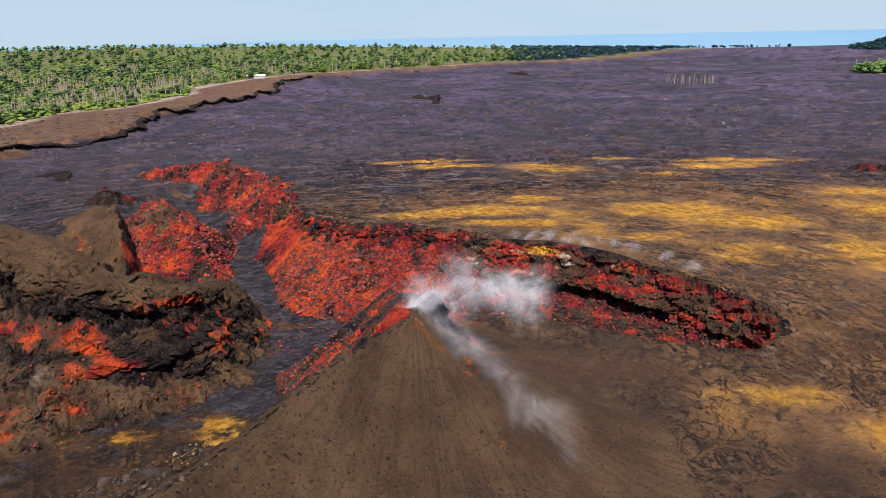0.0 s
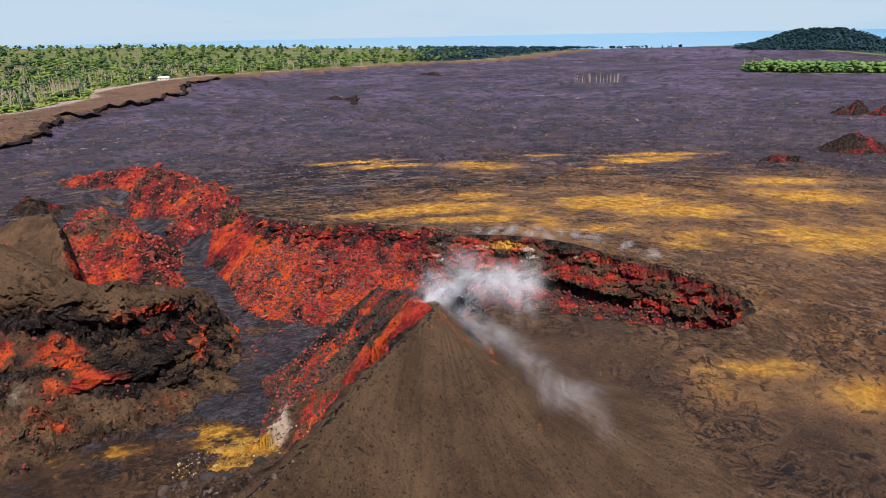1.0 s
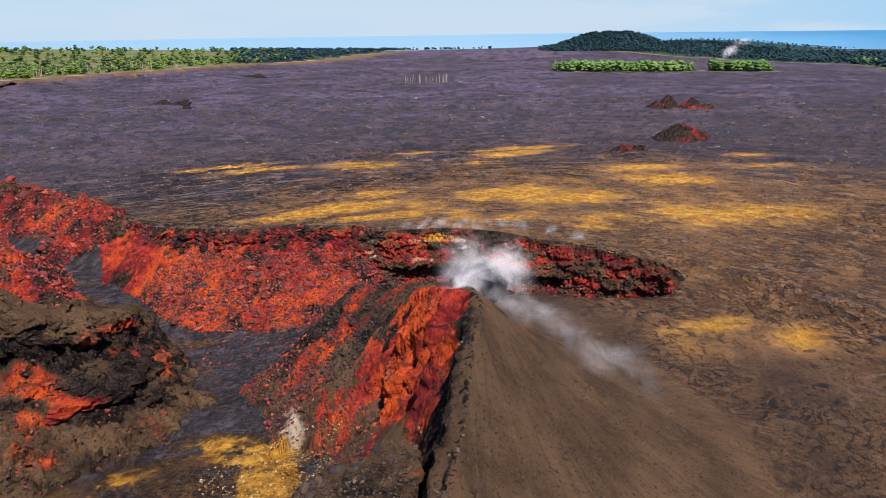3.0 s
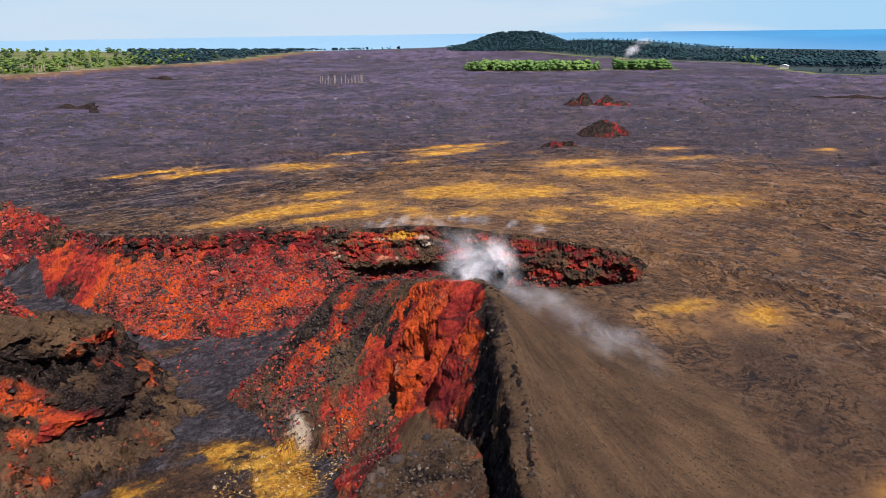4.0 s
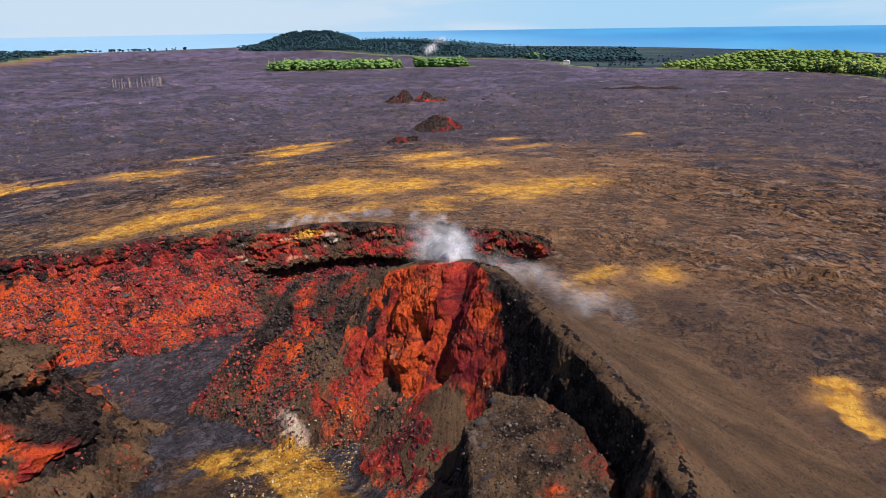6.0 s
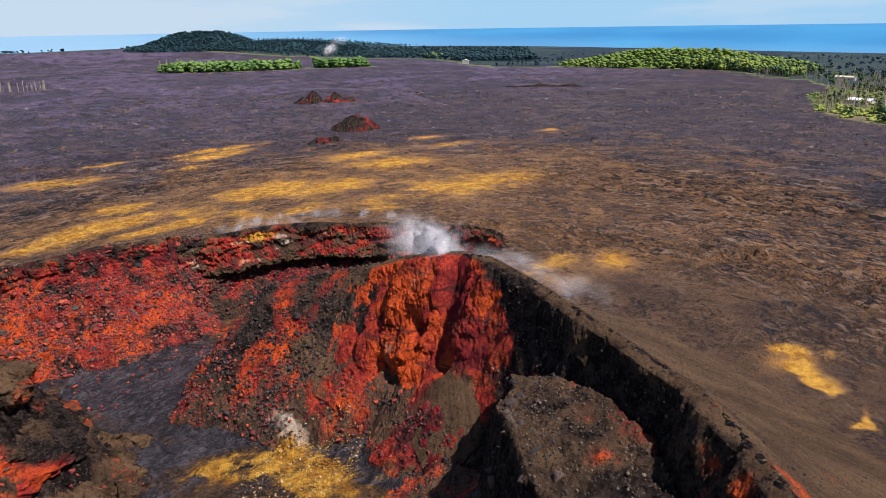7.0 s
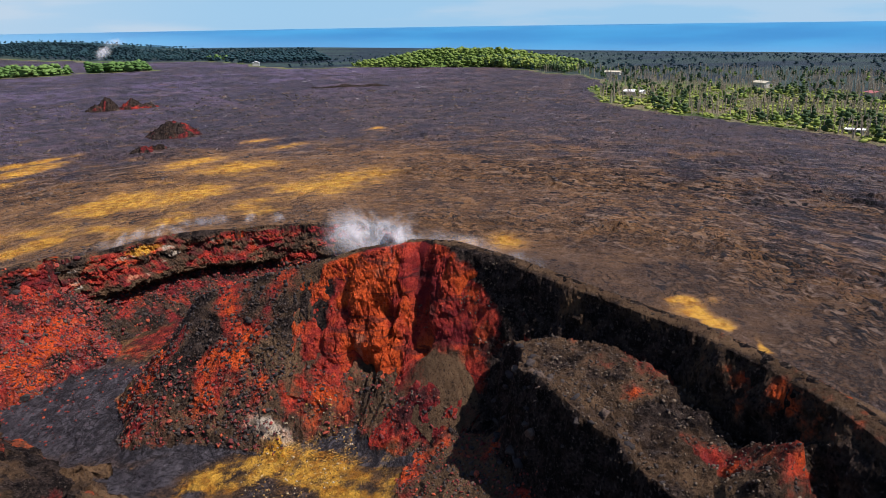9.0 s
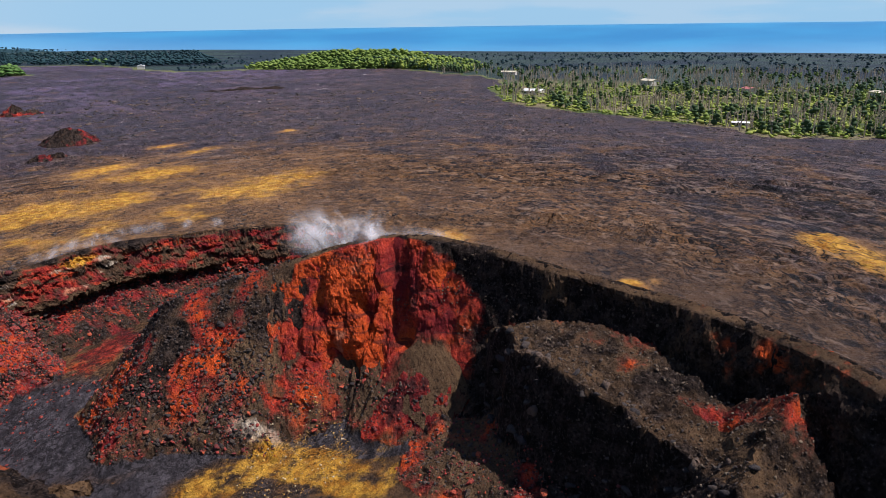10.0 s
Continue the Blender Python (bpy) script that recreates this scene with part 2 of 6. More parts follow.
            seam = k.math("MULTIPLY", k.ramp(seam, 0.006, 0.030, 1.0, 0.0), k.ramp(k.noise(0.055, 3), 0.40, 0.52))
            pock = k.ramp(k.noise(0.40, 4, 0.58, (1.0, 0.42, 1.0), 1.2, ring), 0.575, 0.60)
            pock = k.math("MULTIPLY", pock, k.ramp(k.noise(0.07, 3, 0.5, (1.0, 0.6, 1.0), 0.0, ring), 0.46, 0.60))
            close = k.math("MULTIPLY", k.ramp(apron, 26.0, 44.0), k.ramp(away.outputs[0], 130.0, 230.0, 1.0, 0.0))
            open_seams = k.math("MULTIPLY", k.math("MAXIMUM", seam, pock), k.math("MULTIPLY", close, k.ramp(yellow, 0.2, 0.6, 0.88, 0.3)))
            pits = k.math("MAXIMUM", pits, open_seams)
        # highlight along the ridges of the folds, painted as a paler colour
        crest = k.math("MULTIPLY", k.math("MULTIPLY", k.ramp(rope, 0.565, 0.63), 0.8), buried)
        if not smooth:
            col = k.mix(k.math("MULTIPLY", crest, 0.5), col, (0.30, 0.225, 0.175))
        # the shade inside cracks and pits, as near-black colour
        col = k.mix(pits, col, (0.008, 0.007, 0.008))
        nrm = k.bump(rope if smooth else k.math("MULTIPLY", rope, buried), 1.0, 0.9 if smooth else 1.1, nrm)
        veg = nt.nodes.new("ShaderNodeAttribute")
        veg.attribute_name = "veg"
        grass = k.mix(k.ramp(k.noise(0.06, 5, 0.6), 0.35, 0.60), (0.05, 0.085, 0.018), (0.15, 0.18, 0.035))
        grass = k.mix(k.ramp(k.noise(0.02, 4), 0.48, 0.62), grass, (0.20, 0.165, 0.085))
        grass = k.mix(k.ramp(k.noise(0.35, 5, 0.7), 0.5, 0.36), grass, (0.02, 0.035, 0.012))
        col = k.mix(k.ramp(k.math("ADD", veg.outputs["Fac"], k.math("MULTIPLY", ragged, 0.5)), 0.4, 0.6), col, grass)
        # forest seen from far off, navy tint of the haze included
        hazed_canopy = k.mix(k.ramp(k.noise(0.004, 5, 0.6), 0.42, 0.6), (0.011, 0.019, 0.026), (0.030, 0.050, 0.038))
        col = k.mix(k.ramp(veg.outputs["Fac"], 1.2, 1.8), col, hazed_canopy)
        deep = k.ramp(pits, 0.0, 1.0, 1.0, 0.0)
        nrm = k.bump(deep, 1.0, 0.5, nrm)
    nt.links.new(col, bsdf.inputs["Base Color"])
    nt.links.new(k.ramp(fine, 0.3, 0.7, 0.85 if plain_lava else 0.95, 0.5 if plain_lava else 0.7), bsdf.inputs["Roughness"])
    bsdf.inputs["Specular IOR Level"].default_value = 0.2 if plain_lava else 0.06
    nrm = k.bump(fine, 1.0, 0.7 / coarse, nrm)
    nrm = k.bump(grit, 1.0, 0.2, nrm)
    nt.links.new(nrm, bsdf.inputs["Normal"])
    return m


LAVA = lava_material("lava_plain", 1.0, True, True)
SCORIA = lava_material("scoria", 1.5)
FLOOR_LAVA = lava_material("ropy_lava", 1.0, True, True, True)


def rock_material(name, tones):
    m, nt, bsdf = nodes_of(name)
    k = Net(nt)
    info = nt.nodes.new("ShaderNodeObjectInfo").outputs["Random"]
    isl = nt.nodes.new("ShaderNodeNewGeometry").outputs["Random Per Island"]
    pick = k.math("FRACT", k.math("ADD", info, isl))
    fine = k.noise(3.0, 6, 0.7)
    col = k.mix(k.ramp(pick, 0.25, 0.55), tones[0], tones[1])
    col = k.mix(k.ramp(pick, 0.7, 0.95), col, tones[2])
    # low spots of the bump darkened in the colour
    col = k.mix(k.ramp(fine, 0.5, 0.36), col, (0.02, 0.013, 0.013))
    nt.links.new(col, bsdf.inputs["Base Color"])
    bsdf.inputs["Roughness"].default_value = 0.85
    nt.links.new(k.bump(fine, 1.0, 0.2), bsdf.inputs["Normal"])
    return m


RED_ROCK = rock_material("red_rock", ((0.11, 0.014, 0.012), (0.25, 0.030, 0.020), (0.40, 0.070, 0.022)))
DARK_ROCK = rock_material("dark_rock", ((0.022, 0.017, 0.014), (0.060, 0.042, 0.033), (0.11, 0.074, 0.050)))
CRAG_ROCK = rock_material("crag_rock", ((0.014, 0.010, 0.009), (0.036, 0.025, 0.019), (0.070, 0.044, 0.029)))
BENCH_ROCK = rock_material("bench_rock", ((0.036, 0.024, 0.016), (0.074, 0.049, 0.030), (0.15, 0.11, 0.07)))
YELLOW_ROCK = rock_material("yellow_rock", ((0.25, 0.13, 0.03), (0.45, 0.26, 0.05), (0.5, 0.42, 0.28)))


def leaf_material(name, tones):
    m, nt, bsdf = nodes_of(name)
    k = Net(nt)
    info = nt.nodes.new("ShaderNodeObjectInfo").outputs["Random"]
    isl = nt.nodes.new("ShaderNodeNewGeometry").outputs["Random Per Island"]
    col = k.mix(k.ramp(isl, 0.0, 1.0, 0.3, 0.7), tones[0], tones[1])
    stand = k.ramp(k.noise(0.012, 3), 0.4, 0.62)
    col = k.mix(k.math("MULTIPLY", k.math("ADD", info, stand), 0.5), col, tones[2])
    nt.links.new(col, bsdf.inputs["Base Color"])
    bsdf.inputs["Roughness"].default_value = 0.7
    bsdf.inputs["Specular IOR Level"].default_value = 0.12
    return m


LEAF = leaf_material("green_leaves", ((0.060, 0.110, 0.024), (0.105, 0.175, 0.034), (0.17, 0.23, 0.048)))
LEAF_BRIGHT = leaf_material("bright_leaves", ((0.040, 0.095, 0.026), (0.078, 0.160, 0.040), (0.13, 0.215, 0.055)))
LEAF_DARK = leaf_material("dark_leaves", ((0.022, 0.045, 0.020), (0.036, 0.068, 0.026), (0.05, 0.085, 0.030)))
# dark leaves of the far woods, with blue haze mixed into the tones
LEAF_HAZED = leaf_material("haze_blue_leaves", ((0.010, 0.028, 0.040), (0.017, 0.042, 0.054), (0.018, 0.050, 0.052)))
LEAF_LIME = leaf_material("lime_leaves", ((0.11, 0.17, 0.026), (0.17, 0.235, 0.036), (0.24, 0.27, 0.055)))
BARK_GREY = leaf_material("bleached_bark", ((0.28, 0.22, 0.155), (0.44, 0.36, 0.27), (0.36, 0.30, 0.22)))
BARK = leaf_material("brown_bark", ((0.07, 0.05, 0.035), (0.12, 0.09, 0.065), (0.10, 0.085, 0.065)))


def paint_material(name, colour, rough=0.6, metal=0.0):
    m, nt, bsdf = nodes_of(name)
    k = Net(nt)
    n = k.noise(1.3, 5, 0.6)
    col = k.mix(k.ramp(n, 0.35, 0.7), colour, tuple(c * 0.72 for c in colour))
    nt.links.new(col, bsdf.inputs["Base Color"])
    bsdf.inputs["Roughness"].default_value = rough
    bsdf.inputs["Metallic"].default_value = metal
    return m


ROOF_WHITE = paint_material("white_metal_roof", (0.80, 0.80, 0.78), 0.45)
ROOF_TAN = paint_material("tan_metal_roof", (0.55, 0.50, 0.36), 0.5)
ROOF_RED = paint_material("faded_red_roof", (0.42, 0.14, 0.12), 0.5)
HOUSE_WALL = paint_material("pale_board_wall", (0.55, 0.52, 0.45), 0.7)
GLASS = paint_material("dark_window_glass", (0.03, 0.04, 0.05), 0.1)


def steam_material():
    m, nt, bsdf = nodes_of("steam")
    nt.nodes.remove(bsdf)
    out = next(n for n in nt.nodes if n.type == "OUTPUT_MATERIAL")
    lit, through_light, clear = (nt.nodes.new(kind) for kind in ("ShaderNodeBsdfDiffuse", "ShaderNodeBsdfTranslucent", "ShaderNodeBsdfTransparent"))
    lit.inputs[0].default_value = through_light.inputs[0].default_value = (0.95, 0.95, 0.96, 1)
    both, veil = nt.nodes.new("ShaderNodeMixShader"), nt.nodes.new("ShaderNodeMixShader")
    both.inputs[0].default_value = 0.5
    k = Net(nt)
    at = nt.nodes.new("ShaderNodeAttribute")
    at.attribute_name = "thick"
    curl = k.ramp(k.noise(0.26, 5, 0.55, None, 1.0), 0.32, 0.68, 0.06, 1.0)
    nt.links.new(k.math("MULTIPLY", k.math("MULTIPLY", k.ramp(at.outputs["Fac"], 0.0, 1.0), curl), 0.42), veil.inputs[0])
    nt.links.new(lit.outputs[0], both.inputs[1])
    nt.links.new(through_light.outputs[0], both.inputs[2])
    nt.links.new(clear.outputs[0], veil.inputs[1])
    nt.links.new(both.outputs[0], veil.inputs[2])
    nt.links.new(veil.outputs[0], out.inputs[0])
    return m


STEAM = steam_material()


def sea_material():
    m, nt, bsdf = nodes_of("sea_water")
    k = Net(nt)
    col = k.mix(k.ramp(k.noise(0.0012, 3), 0.35, 0.7), (0.014, 0.17, 0.35), (0.024, 0.235, 0.42))
    # paler towards the west: haze over the sea, put into the water's colour
    way = nt.nodes.new("ShaderNodeSeparateXYZ")
    nt.links.new(k.pos, way.inputs[0])
    col = k.mix(k.ramp(way.outputs[0], 3900.0, 1800.0), col, (0.19, 0.36, 0.47))
    nt.links.new(col, bsdf.inputs["Base Color"])
    bsdf.inputs["Roughness"].default_value = 0.35
    return m


SEA = sea_material()

# ---- land form ----
def lattice(ix, iy, seed):
    h = (ix * 374761393 + iy * 668265263 + seed * 974634777) & 0xFFFFFFFF
    h = ((h ^ (h >> 13)) * 1274126177) & 0xFFFFFFFF
    return ((h ^ (h >> 16)) & 0xFFFF) / 65536.0 * (2 * math.pi)


def gnoise(x, y, seed=0):
    """Gradient noise, about -0.7 to 0.7."""
    fx, fy = np.floor(x), np.floor(y)
    ix, iy = fx.astype(np.int64), fy.astype(np.int64)
    u, v = x - fx, y - fy
    total = 0
    su, sv = u * u * u * (u * (u * 6 - 15) + 10), v * v * v * (v * (v * 6 - 15) + 10)
    for dx in (0, 1):
        for dy in (0, 1):
            a = lattice(ix + dx, iy + dy, seed)
            total = total + (np.cos(a) * (u - dx) + np.sin(a) * (v - dy)) * (su if dx else 1 - su) * (sv if dy else 1 - sv)
    return total


def fbm(x, y, size, octaves=4, seed=0, gain=0.5):
    total, amp, f = 0, 1.0, 1.0 / size
    for i in range(octaves):
        total = total + amp * gnoise(x * f + 17.3 * i, y * f - 9.1 * i, seed + i)
        amp, f = amp * gain, f * 2.03
    return total


def ridged(x, y, size, octaves=4, seed=0, gain=0.5):
    total, amp, f = 0, 1.0, 1.0 / size
    for i in range(octaves):
        total = total + amp * (0.35 - np.abs(gnoise(x * f + 7.7 * i, y * f + 3.1 * i, seed + i)) * 1.6)
        amp, f = amp * gain, f * 2.03
    return total


def blocks(x, y, size, seed):
    """Angular blocks: every cell has a height and a tilt of its own, with a joint between cells."""
    x, y = x / size, y / size
    fx, fy = np.floor(x).astype(np.int64), np.floor(y).astype(np.int64)
    d1, d2 = np.full(x.shape, 9.0), np.full(x.shape, 9.0)
    out = np.zeros(x.shape)
    for dx in (-1, 0, 1):
        for dy in (-1, 0, 1):
            a = lattice(fx + dx, fy + dy, seed)
            b = lattice(fx + dx, fy + dy, seed + 1) / (2 * math.pi)
            c = lattice(fx + dx, fy + dy, seed + 2)
            ox, oy = x - (fx + dx + 0.5 + 0.42 * np.cos(a)), y - (fy + dy + 0.5 + 0.42 * np.sin(a))
            d = np.hypot(ox, oy)
            near = d < d1
            d2 = np.where(near, d1, np.minimum(d2, d))
            out = np.where(near, b - 0.5 + 0.9 * (ox * np.cos(c) + oy * np.sin(c)), out)
            d1 = np.where(near, d, d1)
    return out - 0.35 * np.exp(-(d2 - d1) / 0.07)


def step(lo, hi, v):
    t = np.clip((v - lo) / (hi - lo), 0, 1)
    return t * t * (3 - 2 * t)


def softmax2(a, b, k):
    h = np.clip(0.5 + 0.5 * (a - b) / k, 0, 1)
    return b + (a - b) * h + k * h * (1 - h)


def along(x, y, line, closed=False):
    """Nearest point on a polyline of (x, y, z): distance, z there, side (+1 right of the way, -1 left), way along 0..n."""
    best = np.full(x.shape, 1e18)
    zz, side, par = np.zeros(x.shape), np.ones(x.shape), np.zeros(x.shape)
    pts = list(line) + ([line[0]] if closed else [])
    for i in range(len(pts) - 1):
        (ax, ay, az), (bx, by, bz) = pts[i], pts[i + 1]
        ex, ey = bx - ax, by - ay
        t = np.clip(((x - ax) * ex + (y - ay) * ey) / (ex * ex + ey * ey), 0, 1)
        d = (x - ax - t * ex) ** 2 + (y - ay - t * ey) ** 2
        near = d < best
        best = np.where(near, d, best)
        zz = np.where(near, az + t * (bz - az), zz)
        side = np.where(near, np.where(ex * (y - ay) - ey * (x - ax) > 0, -1.0, 1.0), side)
        par = np.where(near, i + t, par)
    return np.sqrt(best), zz, side, par


def ridge(x, y, line, fall):
    """Height of a ridge that falls off evenly on both sides of a polyline."""
    top = np.full(x.shape, -99.0)
    for (ax, ay, az), (bx, by, bz) in zip(line, line[1:]):
        ex, ey = bx - ax, by - ay
        t = np.clip(((x - ax) * ex + (y - ay) * ey) / (ex * ex + ey * ey), 0, 1)
        top = np.maximum(top, az + t * (bz - az) - fall * np.hypot(x - ax - t * ex, y - ay - t * ey))
    return top


def inside(x, y, line):
    odd = np.zeros(x.shape, bool)
    for (ax, ay, *_), (bx, by, *_) in zip(line, line[1:] + line[:1]):
        cross = ((ay > y) != (by > y)) & (x < (bx - ax) * (y - ay) / (by - ay + 1e-12) + ax)
        odd ^= cross
    return odd


RIM = [(-44, 207, 0.0), (-36, 188, 1.0), (-30, 176.5, 3.2), (-20, 160.5, 5.4), (-11, 154, 7.2), (5, 150, 6.4), (11, 147.3, 4.8),
       (24.5, 142, 5.0), (34, 137, 4.4), (45, 127, 3.4), (53, 113, 3.1), (54.5, 104.5, 3.4), (52.5, 98.5, 3.6), (46, 93, 3.0),
       (38, 95, 3.0), (28, 100, 3.2), (20, 104, 3.6), (11, 106, 4.5), (4, 100, 5.0), (0, 85, 6.0), (-3, 70, 6.0), (-12, 50, 6.0)]
RIM_WEST = [(-25, 36, 6.0), (-45, 22, 6.0), (-80, 22, 6.0), (-105, 60, 5.0), (-108, 120, 3.0), (-98, 165, 0.0), (-104, 230, -4.0),
            (-92, 258, -4.0), (-72, 252, -3.0), (-57, 230, -1.0)]
PIT = RIM + RIM_WEST
CREST = [(-22.5, 104, -2.5), (-13.2, 105, 4.4), (-8.4, 103.5, 9.7), (-4.7, 95.5, 12.2), (-3.3, 88, 14.4), (-3.0, 80, 17.3), (-2.4, 72.5, 19.0),
         (-4.2, 65.8, 19.8), (-9.6, 56.7, 20.1), (-14.6, 47.2, 19.4), (-22.2, 34.9, 19.2), (-31, 28.3, 20.2), (-38.5, 23.2, 20.6),
         (-48, 19, 20.3), (-60, 18, 18.0), (-74, 22, 12.0)]
BENCH = [(-16.5, 56, 11.0), (-20, 54.5, 13.2), (-26, 51.5, 13.4), (-31, 47.5, 13.3), (-36, 41.5, 12.7), (-42, 35.5, 11.6), (-50, 31, 9.0)]
SPUR = [(-37, 24.5, 20.0), (-41, 28, 17.6), (-46, 32.5, 13.5), (-53, 37, 7.0)]
MOUND = [(-96, 116, 19.0), (-84, 112, 21.0), (-72, 110, 20.0), (-65, 108.5, 18.4), (-57, 104.5, 16.0), (-51.5, 105.5, 12.4),
         (-46.8, 111, 10.6), (-44, 118, 6.2), (-42.8, 128, 3.6), (-42, 134, 0.0)]
BLOCK = [(-104, 200, 0.0), (-91, 190, 4.6), (-85, 183, 6.0), (-80, 174, 6.2), (-77, 167, 3.0), (-75, 161, -5.0)]
HEAP = [(-84, 203, 2.0), (-78, 193, 5.4), (-72, 185, 3.4), (-64.5, 176, -1.0), (-57, 169.5, -6.0)]
BACK = [(-44.5, 206, 0.0), (-50, 217, 2.4), (-56, 229, 0.8), (-63, 242, 1.2), (-76, 256, 2.6), (-86, 267, 2.2), (-100, 272, 0.0), (-120, 284, -4.0)]


def plain(x, y):
    d = np.hypot(x - 30, y - 100)
    z = 2.2 - 0.045 * 15 * np.logaddexp(0, (d - 50) / 15)
    z = z + 0.027 * 30 * np.logaddexp(0, (d - 300) / 30) - 0.020 * 100 * np.logaddexp(0, (d - 1450) / 100)
    bearing = np.degrees(np.arctan2(x, y))
    z = z + 55 * step(1500, 4000, d) * np.exp(-(((bearing - 48) / 28) ** 2)) * (d < 4500)
    z = z + 34 * step(1600, 2700, d) * step(50, 35, bearing)
    return z + 57 * step(600, 2500, d) * step(30, -25, bearing)


def floor_level(x, y):
    return -3.4 - 0.11 * np.clip(y - 80, 0, 58) + 0.09 * np.clip(80 - y, 0, 1e4)


# lava plateau with a broken front, west of the plain
FRONT = [(-245, 270, 0), (-222, 360, 0), (-226, 398, 0), (-205, 404, 0), (-191, 456, 0), (-216, 573, 0), (-205, 672, 0), (-183, 838, 0),
         (-211, 1005, 0), (-180, 1109, 0), (-9, 1273, 0), (300, 1687, 0)]
# edge of the young lava: woods stand outside this ring
EDGE = [(-312, 515), (-331, 631), (-286, 641), (-276, 807), (-308, 912), (-271, 1064), (-244, 1132), (11, 1384), (432, 1997), (1000, 2700),
        (1500, 2600), (1401, 2100), (1390, 1808), (1437, 1362), (1415, 1113), (1060, 770), (961, 660), (991, 560), (1025, 450), (999, 313),
        (736, 130), (506, 112), (413, 88), (364, 36), (307, -26), (261, -34), (268, -100), (230, -400), (-300, -420), (-450, 200)]
ISLANDS = [(738, 1050, 118, 55, -0.67), (900, 940, 52, 34, -0.67), (1500, 1180, 30, 30, 0.0), (308, 880, 34, 3.5, -0.25)]


def growth(x, y):
    """How much undergrowth covers the ground; above 1, far forest coloured for haze."""
    fx, fy = x + 22 * fbm(x, y, 70, 4, 201), y + 22 * fbm(x, y, 70, 4, 205)
    ring = [(a, b, 0) for a, b in EDGE]
    d, _, _, _ = along(fx, fy, ring, True)
    v = np.where(inside(fx, fy, ring), 0.0, step(0, 8, d))
    for cx, cy, rx, ry, turn in ISLANDS:
        ux, uy = (fx - cx) * math.cos(turn) + (fy - cy) * math.sin(turn), -(fx - cx) * math.sin(turn) + (fy - cy) * math.cos(turn)
        v = np.maximum(v, step(1.15, 0.9, np.hypot(ux / rx, uy / ry)))
    # distance lifts the value, which brings in the haze-tinted forest colour
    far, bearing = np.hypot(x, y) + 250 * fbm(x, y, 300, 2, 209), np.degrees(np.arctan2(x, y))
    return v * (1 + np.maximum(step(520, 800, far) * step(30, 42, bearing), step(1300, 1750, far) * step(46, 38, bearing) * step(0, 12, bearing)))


def land(x, y):
    """Height and owner (0 ground, 1 cone, 2 mound, 3 block, 4 back ridge, 5 crater wall, 6 lava floor), with masks."""
    near = (np.abs(x + 10) < 160) & (np.abs(y - 130) < 220)
    wx = x + near * (1.1 * fbm(x, y, 9, 3, 11) + 0.5 * fbm(x, y, 2.2, 2, 12))
    wy = y + near * (1.1 * fbm(x, y, 9, 3, 21) + 0.5 * fbm(x, y, 2.2, 2, 22))
    flat = plain(x, y)
    clean = step(4, 12, x)
    ex, ey = wx + (x - wx) * clean, wy + (y - wy) * clean
    d, rz, _, _ = along(ex, ey, PIT, True)
    hole = inside(ex, ey, PIT)
    depth = np.where(hole, d, 0.0)
    lip = flat + (rz - flat) * np.exp(-((d / 13.0) ** 1.4))
    width = 1.2 + 19.3 * step(14, -2, x) - 6.0 * step(-34, -44, x)
    bottom = floor_level(x, y)
    u = np.clip(depth / width, 0, 1)
    east = step(8, 22, x)
    fall_talus = 0.13 * step(0.0, 0.08, u) + 0.87 * u ** 0.95
    fall = fall_talus * (1 - east) + step(0.0, 1.0, u) * east
    base = np.where(hole, rz + (bottom - rz) * fall, lip)
    owner = np.where(hole, np.where((u < 0.985) & (wx > -50) & ((wy > 118) | (wx > 12)), 5, 6), 0)
    h = base
    # main cone
    cd, cz, cs, cp = along(x + 0.3 * (wx - x), y + 0.3 * (wy - y), CREST)
    steep = 0.35 * np.clip(cd, 0, 1.5) + 1.75 * np.clip(cd - 1.5, 0, 6.5) + 0.95 * np.clip(cd - 8, 0, 1e4)
    arm = step(5.8, 3.2, cp)
    sheer = step(7.6, 8.6, cp)
    steep = steep + sheer * (1.0 * np.clip(cd - 1.5, 0, 3.5))
    inner = steep * (1 - arm) + (cz - ridge(x + 0.3 * (wx - x), y + 0.3 * (wy - y), CREST[:6], 0.85)) * arm
    oarm = step(4.8, 3.2, cp)
    outer = (24 * (1 - np.exp(-cd / 24.0)) + 0.5 * np.clip(cd - 30, 0, 1e4)) * (1 - oarm) + oarm * (0.4 * np.clip(cd, 0, 2) + 0.95 * np.clip(cd - 2, 0, 1e4))
    # alcoves and buttresses of the inner wall
    flute = ridged(cp * 2.2, cd * 0.12, 1.0, 3, 31)
    inner = inner - (1 - arm) * step(1, 5, cd) * 1.0 * flute
    cs = -cs
    cone = np.where(cs > 0, outer, inner)
    cone = cz - cone
    bd, bz, bs, bp = along(wx, wy, BENCH)
    bench = bz - np.where(bs > 0, 4.6 * np.clip(bd, 0, 2.3) + 0.42 * np.clip(bd - 2.3, 0, 1e4), -0.16 * np.clip(bd - 1, 0, 9) + 0.05 * np.clip(bd, 0, 1) + 1.2 * np.clip(bd - 14, 0, 1e4))
    bench = np.where((cs > 0) & (cd > 1), -99, bench)
    sd, sz, ss, _ = along(wx, wy, SPUR)
    spur = sz - 0.85 * sd
    spur = np.where((cs > 0) & (cd > 1), -99, spur)
    inside_cone = softmax2(softmax2(cone, bench, 0.8), spur, 0.8)
    fan = 7.2 - 0.72 * np.hypot(wx + 9, wy - 88) + 0.8 * fbm(wx, wy, 5, 3, 37)
